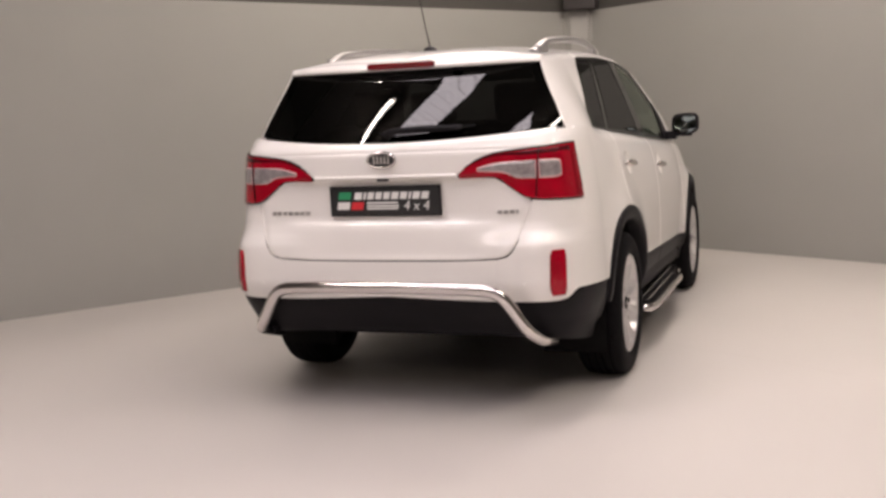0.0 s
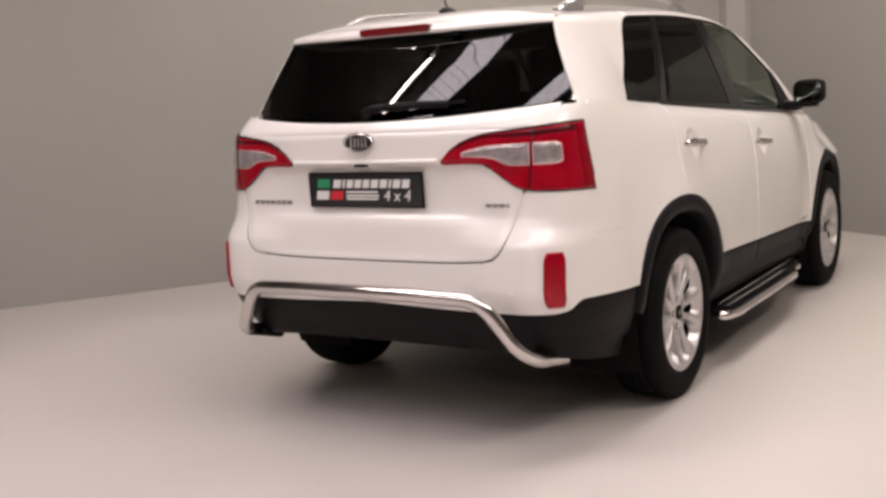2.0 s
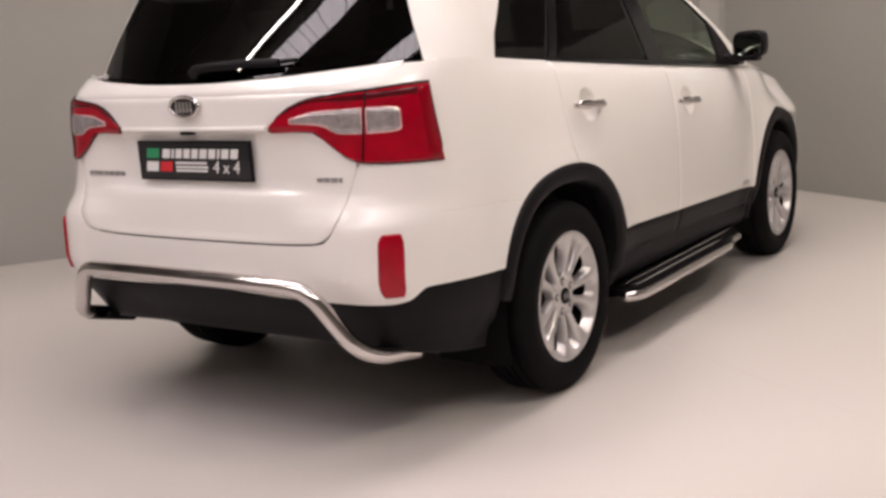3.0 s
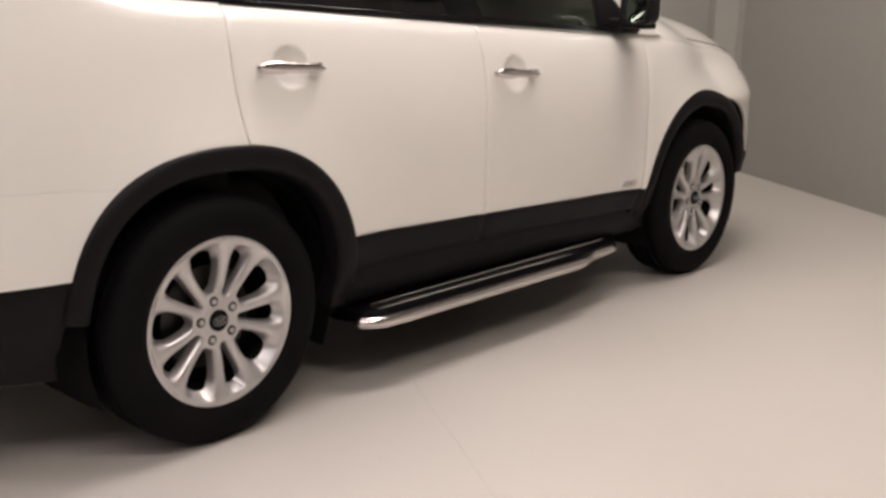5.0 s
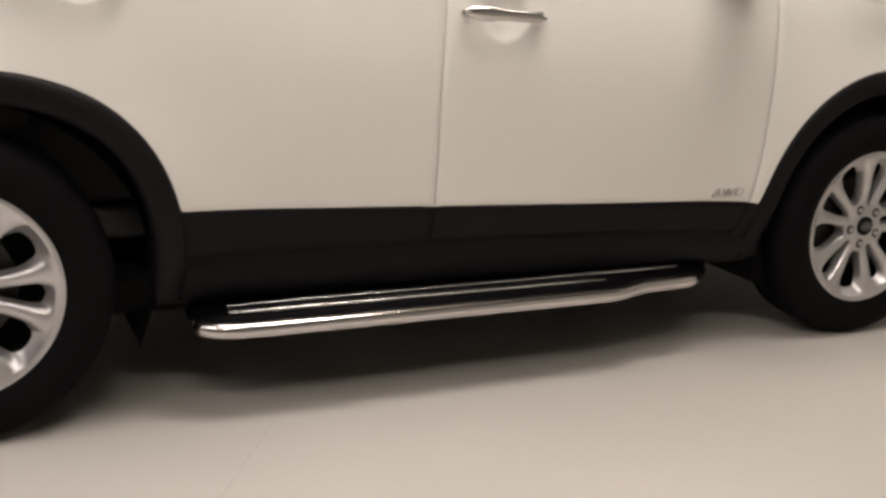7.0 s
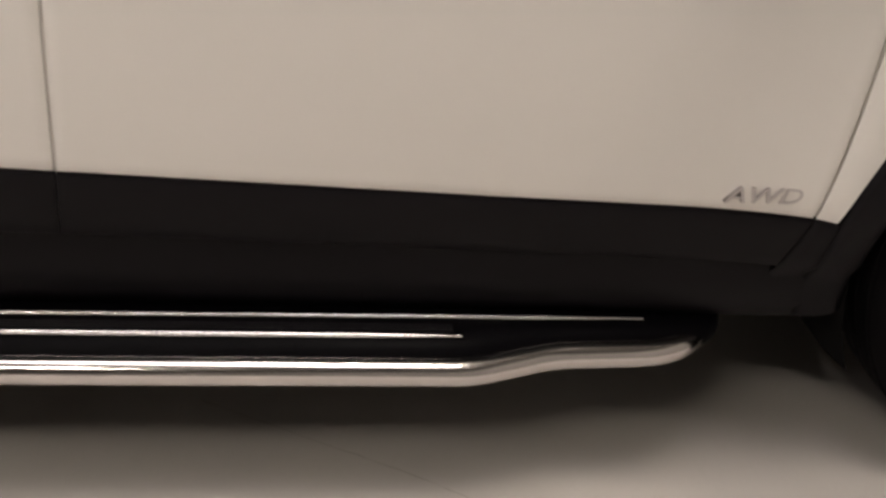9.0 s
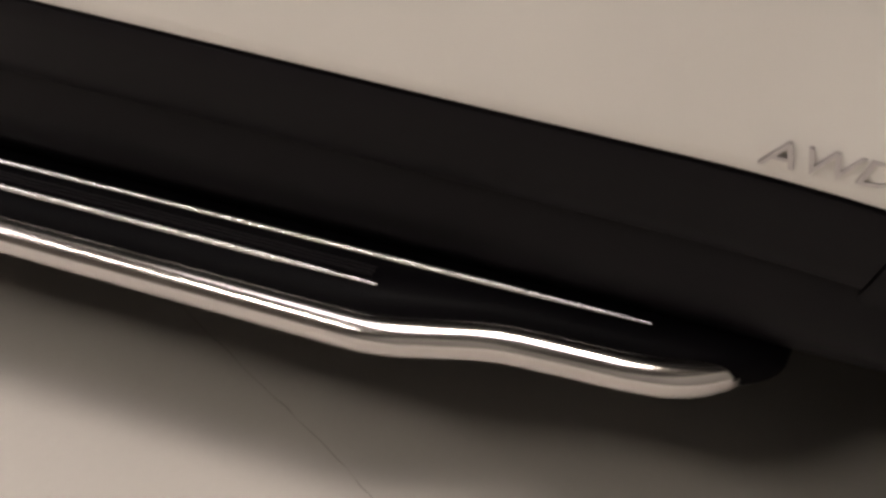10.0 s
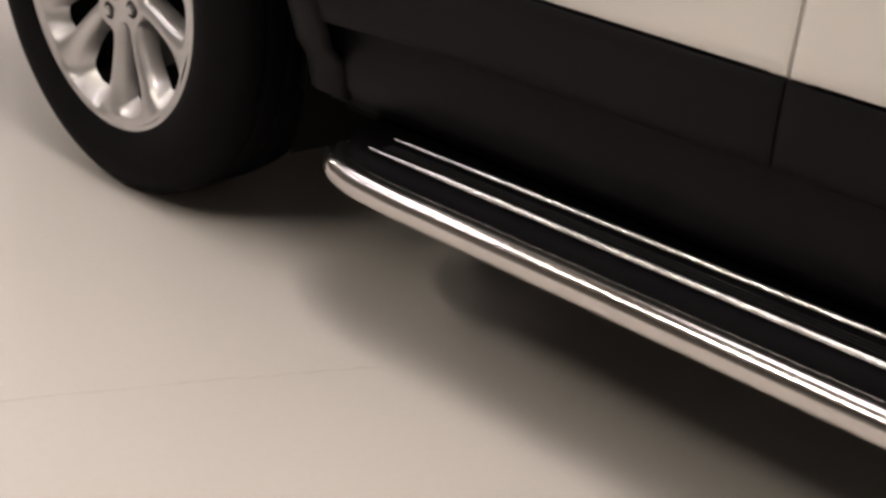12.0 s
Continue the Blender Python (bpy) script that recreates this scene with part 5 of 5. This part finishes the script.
def plank(bm, d0, d1, n0, n1, z0, z1):
    lo = [bm.verts.new(along(d, n, z0)) for d, n in ((d0, n0), (d1, n0), (d1, n1), (d0, n1))]
    hi = [bm.verts.new(along(d, n, z1)) for d, n in ((d0, n0), (d1, n0), (d1, n1), (d0, n1))]
    bm.faces.new(lo)
    bm.faces.new(hi)
    for k in range(4):
        bm.faces.new((lo[k], lo[(k + 1) % 4], hi[(k + 1) % 4], hi[k]))


SKY_N, SKY_W = 0.82, 0.68
# rows 0 and 0.7 mirror in the rear window; 1.4 is added for rear light
ROWS = {0: (-4.8, 3.2), 0.7: (-1.4, 5.6), 1.4: (-2.4, 2.6)}
bm = bmesh.new()
edges = [-16.0]
for r in sorted(ROWS):
    edges += [r * PITCH + SKY_N - SKY_W / 2, r * PITCH + SKY_N + SKY_W / 2]
edges.append(16.0)
for k in range(0, len(edges), 2):
    plank(bm, -16, 16, edges[k], edges[k + 1], CEIL_Z, CEIL_Z + 0.15)
for r in ROWS:
    n0 = r * PITCH + SKY_N - SKY_W / 2
    plank(bm, -16, ROWS[r][0], n0, n0 + SKY_W, CEIL_Z, CEIL_Z + 0.15)
    plank(bm, ROWS[r][1], 16, n0, n0 + SKY_W, CEIL_Z, CEIL_Z + 0.15)
setting("ceiling", bm, ROOFDECK, "dark hall ceiling with long skylights", "ceiling")
for r, (sky0, sky1) in ROWS.items():
    n0 = r * PITCH + SKY_N - SKY_W / 2
    bm = bmesh.new()
    n = int((sky1 - sky0) / 0.075)
    cols = []
    for i in range(n + 1):
        d = sky0 + (sky1 - sky0) * i / n
        z = CEIL_Z + 0.08 + 0.03 * (i % 2)
        cols.append((bm.verts.new(along(d, n0, z)), bm.verts.new(along(d, n0 + SKY_W, z))))
    for p, q in zip(cols, cols[1:]):
        bm.faces.new((p[0], p[1], q[1], q[0]))
    setting("skylight", bm, SKYPANEL, "long ribbed translucent skylight full of daylight", "skylight")
    bm = bmesh.new()
    rnd = random.Random(r)
    for k in range(int((sky1 - sky0) / 0.15) - 1):
        d = sky0 + 0.07 + 0.15 * k
        w0, w1 = rnd.uniform(-0.06, 0.06), rnd.uniform(0.0, 0.0012)
        plank(bm, d + w0 - 0.0006 - w1, d + w0 + 0.0006 + w1, n0, n0 + SKY_W, CEIL_Z + 0.045, CEIL_Z + 0.06)
    setting("skylight_bars", bm, FITTING, "slim bars across the skylight", "skylight frame")


def tube_light(d0, d1, n, z, r=0.020):
    words = "fluorescent ceiling light with a bare white tube, of a mostly added set" if r < 0.03 else "short thick bright tube, added unseen to sharpen shadows"
    t = tagged(new("ceiling_light"), words, "lamp", group="ceiling lights")
    bm = bmesh.new()
    tube(bm, [along(d0, n, z), along(d1, n, z)], r, 10)
    part("tube", bm, TUBELIGHT, t, "glowing white tube")
    bm = bmesh.new()
    plank(bm, d0 - 0.05, d1 + 0.05, n - 0.05, n + 0.05, z + r + 0.004, z + r + 0.07)
    part("fitting", bm, FITTING, t, "pale metal fitting", smooth=0)
    for d in (d0 + 0.2, d1 - 0.2):
        bm = bmesh.new()
        plank(bm, d - 0.006, d + 0.006, n - 0.006, n + 0.006, z + r + 0.07, CEIL_Z + 0.02)
        part("hanger", bm, BRACKET, t, smooth=0)
    return t


# unseen tubes, added to spread light over the car
for row, d0 in ((-0.5, -4.8), (0.9, 5.9), (2, 3.3)):
    tube_light(d0, d0 + 3.0, row * PITCH, 4.15)
# the tube that mirrors in the rear window
tube_light(0.0, 1.9, 0.0, 4.15, 0.022)
# another unseen tube, added over the right flank
tube_light(-3.1, -1.15, PITCH + 0.3, 4.15, 0.018)
# unseen short lights, added so the step casts crisp shadows
for row, d0, r in ((0, -4.5, 0.058), (1, -4.75, 0.045)):
    tube_light(d0, d0 + 1.5, row * PITCH + 0.1, 4.15, r)

# dark bracket over the corner pillar
bm = bmesh.new()
box(bm, (-0.16, -0.12, 0.0), (0.16, 0.12, 0.30), 0.02, Matrix.Translation(hall(0.22, 0.12, WALL_TOP + 0.002)))
box(bm, (-0.03, -0.03, -0.0), (0.03, 0.03, 0.6), 0.01, Matrix.Translation(hall(0.22, 0.12, WALL_TOP + 0.28)))
tagged(part("corner_bracket", bm, BRACKET, None), "dark metal bracket on top of the corner pillar", "bracket")

# hairline cracks in the floor
def crack(points, w, mat):
    bm = bmesh.new()
    path = smooth_path(points, 6)
    rnd = random.Random(5)
    cols = []
    for i, p in enumerate(path):
        d = (path[min(i + 1, len(path) - 1)] - path[max(i - 1, 0)]).normalized()
        s = Vector((-d.y, d.x, 0))
        j = Vector((rnd.uniform(-1, 1), rnd.uniform(-1, 1), 0)) * 0.0015
        k = w * rnd.uniform(0.5, 1.2) * (0.3 if i in (0, len(path) - 1) else 1)
        cols.append((bm.verts.new(p + j + s * k + Vector((0, 0, 0.0005))), bm.verts.new(p + j - s * k + Vector((0, 0, 0.0005)))))
    for a, b in zip(cols, cols[1:]):
        bm.faces.new((a[0], a[1], b[1], b[0]))
    ob = part("floor_crack", bm, mat, floor, smooth=0)
    return ob


crack([(0.98, 0.724, 0), (1.06, 0.672, 0), (1.12, 0.634, 0), (1.19, 0.588, 0), (1.40, 0.462, 0), (1.65, 0.300, 0), (2.0, 0.09, 0)], 0.0018, HAIRLINE)
crack([(0.70, 1.31, 0), (0.77, 1.43, 0), (0.85, 1.57, 0), (0.91, 1.67, 0), (0.965, 1.755, 0), (1.00, 1.82, 0), (1.06, 1.94, 0)], 0.0014, CRACK)
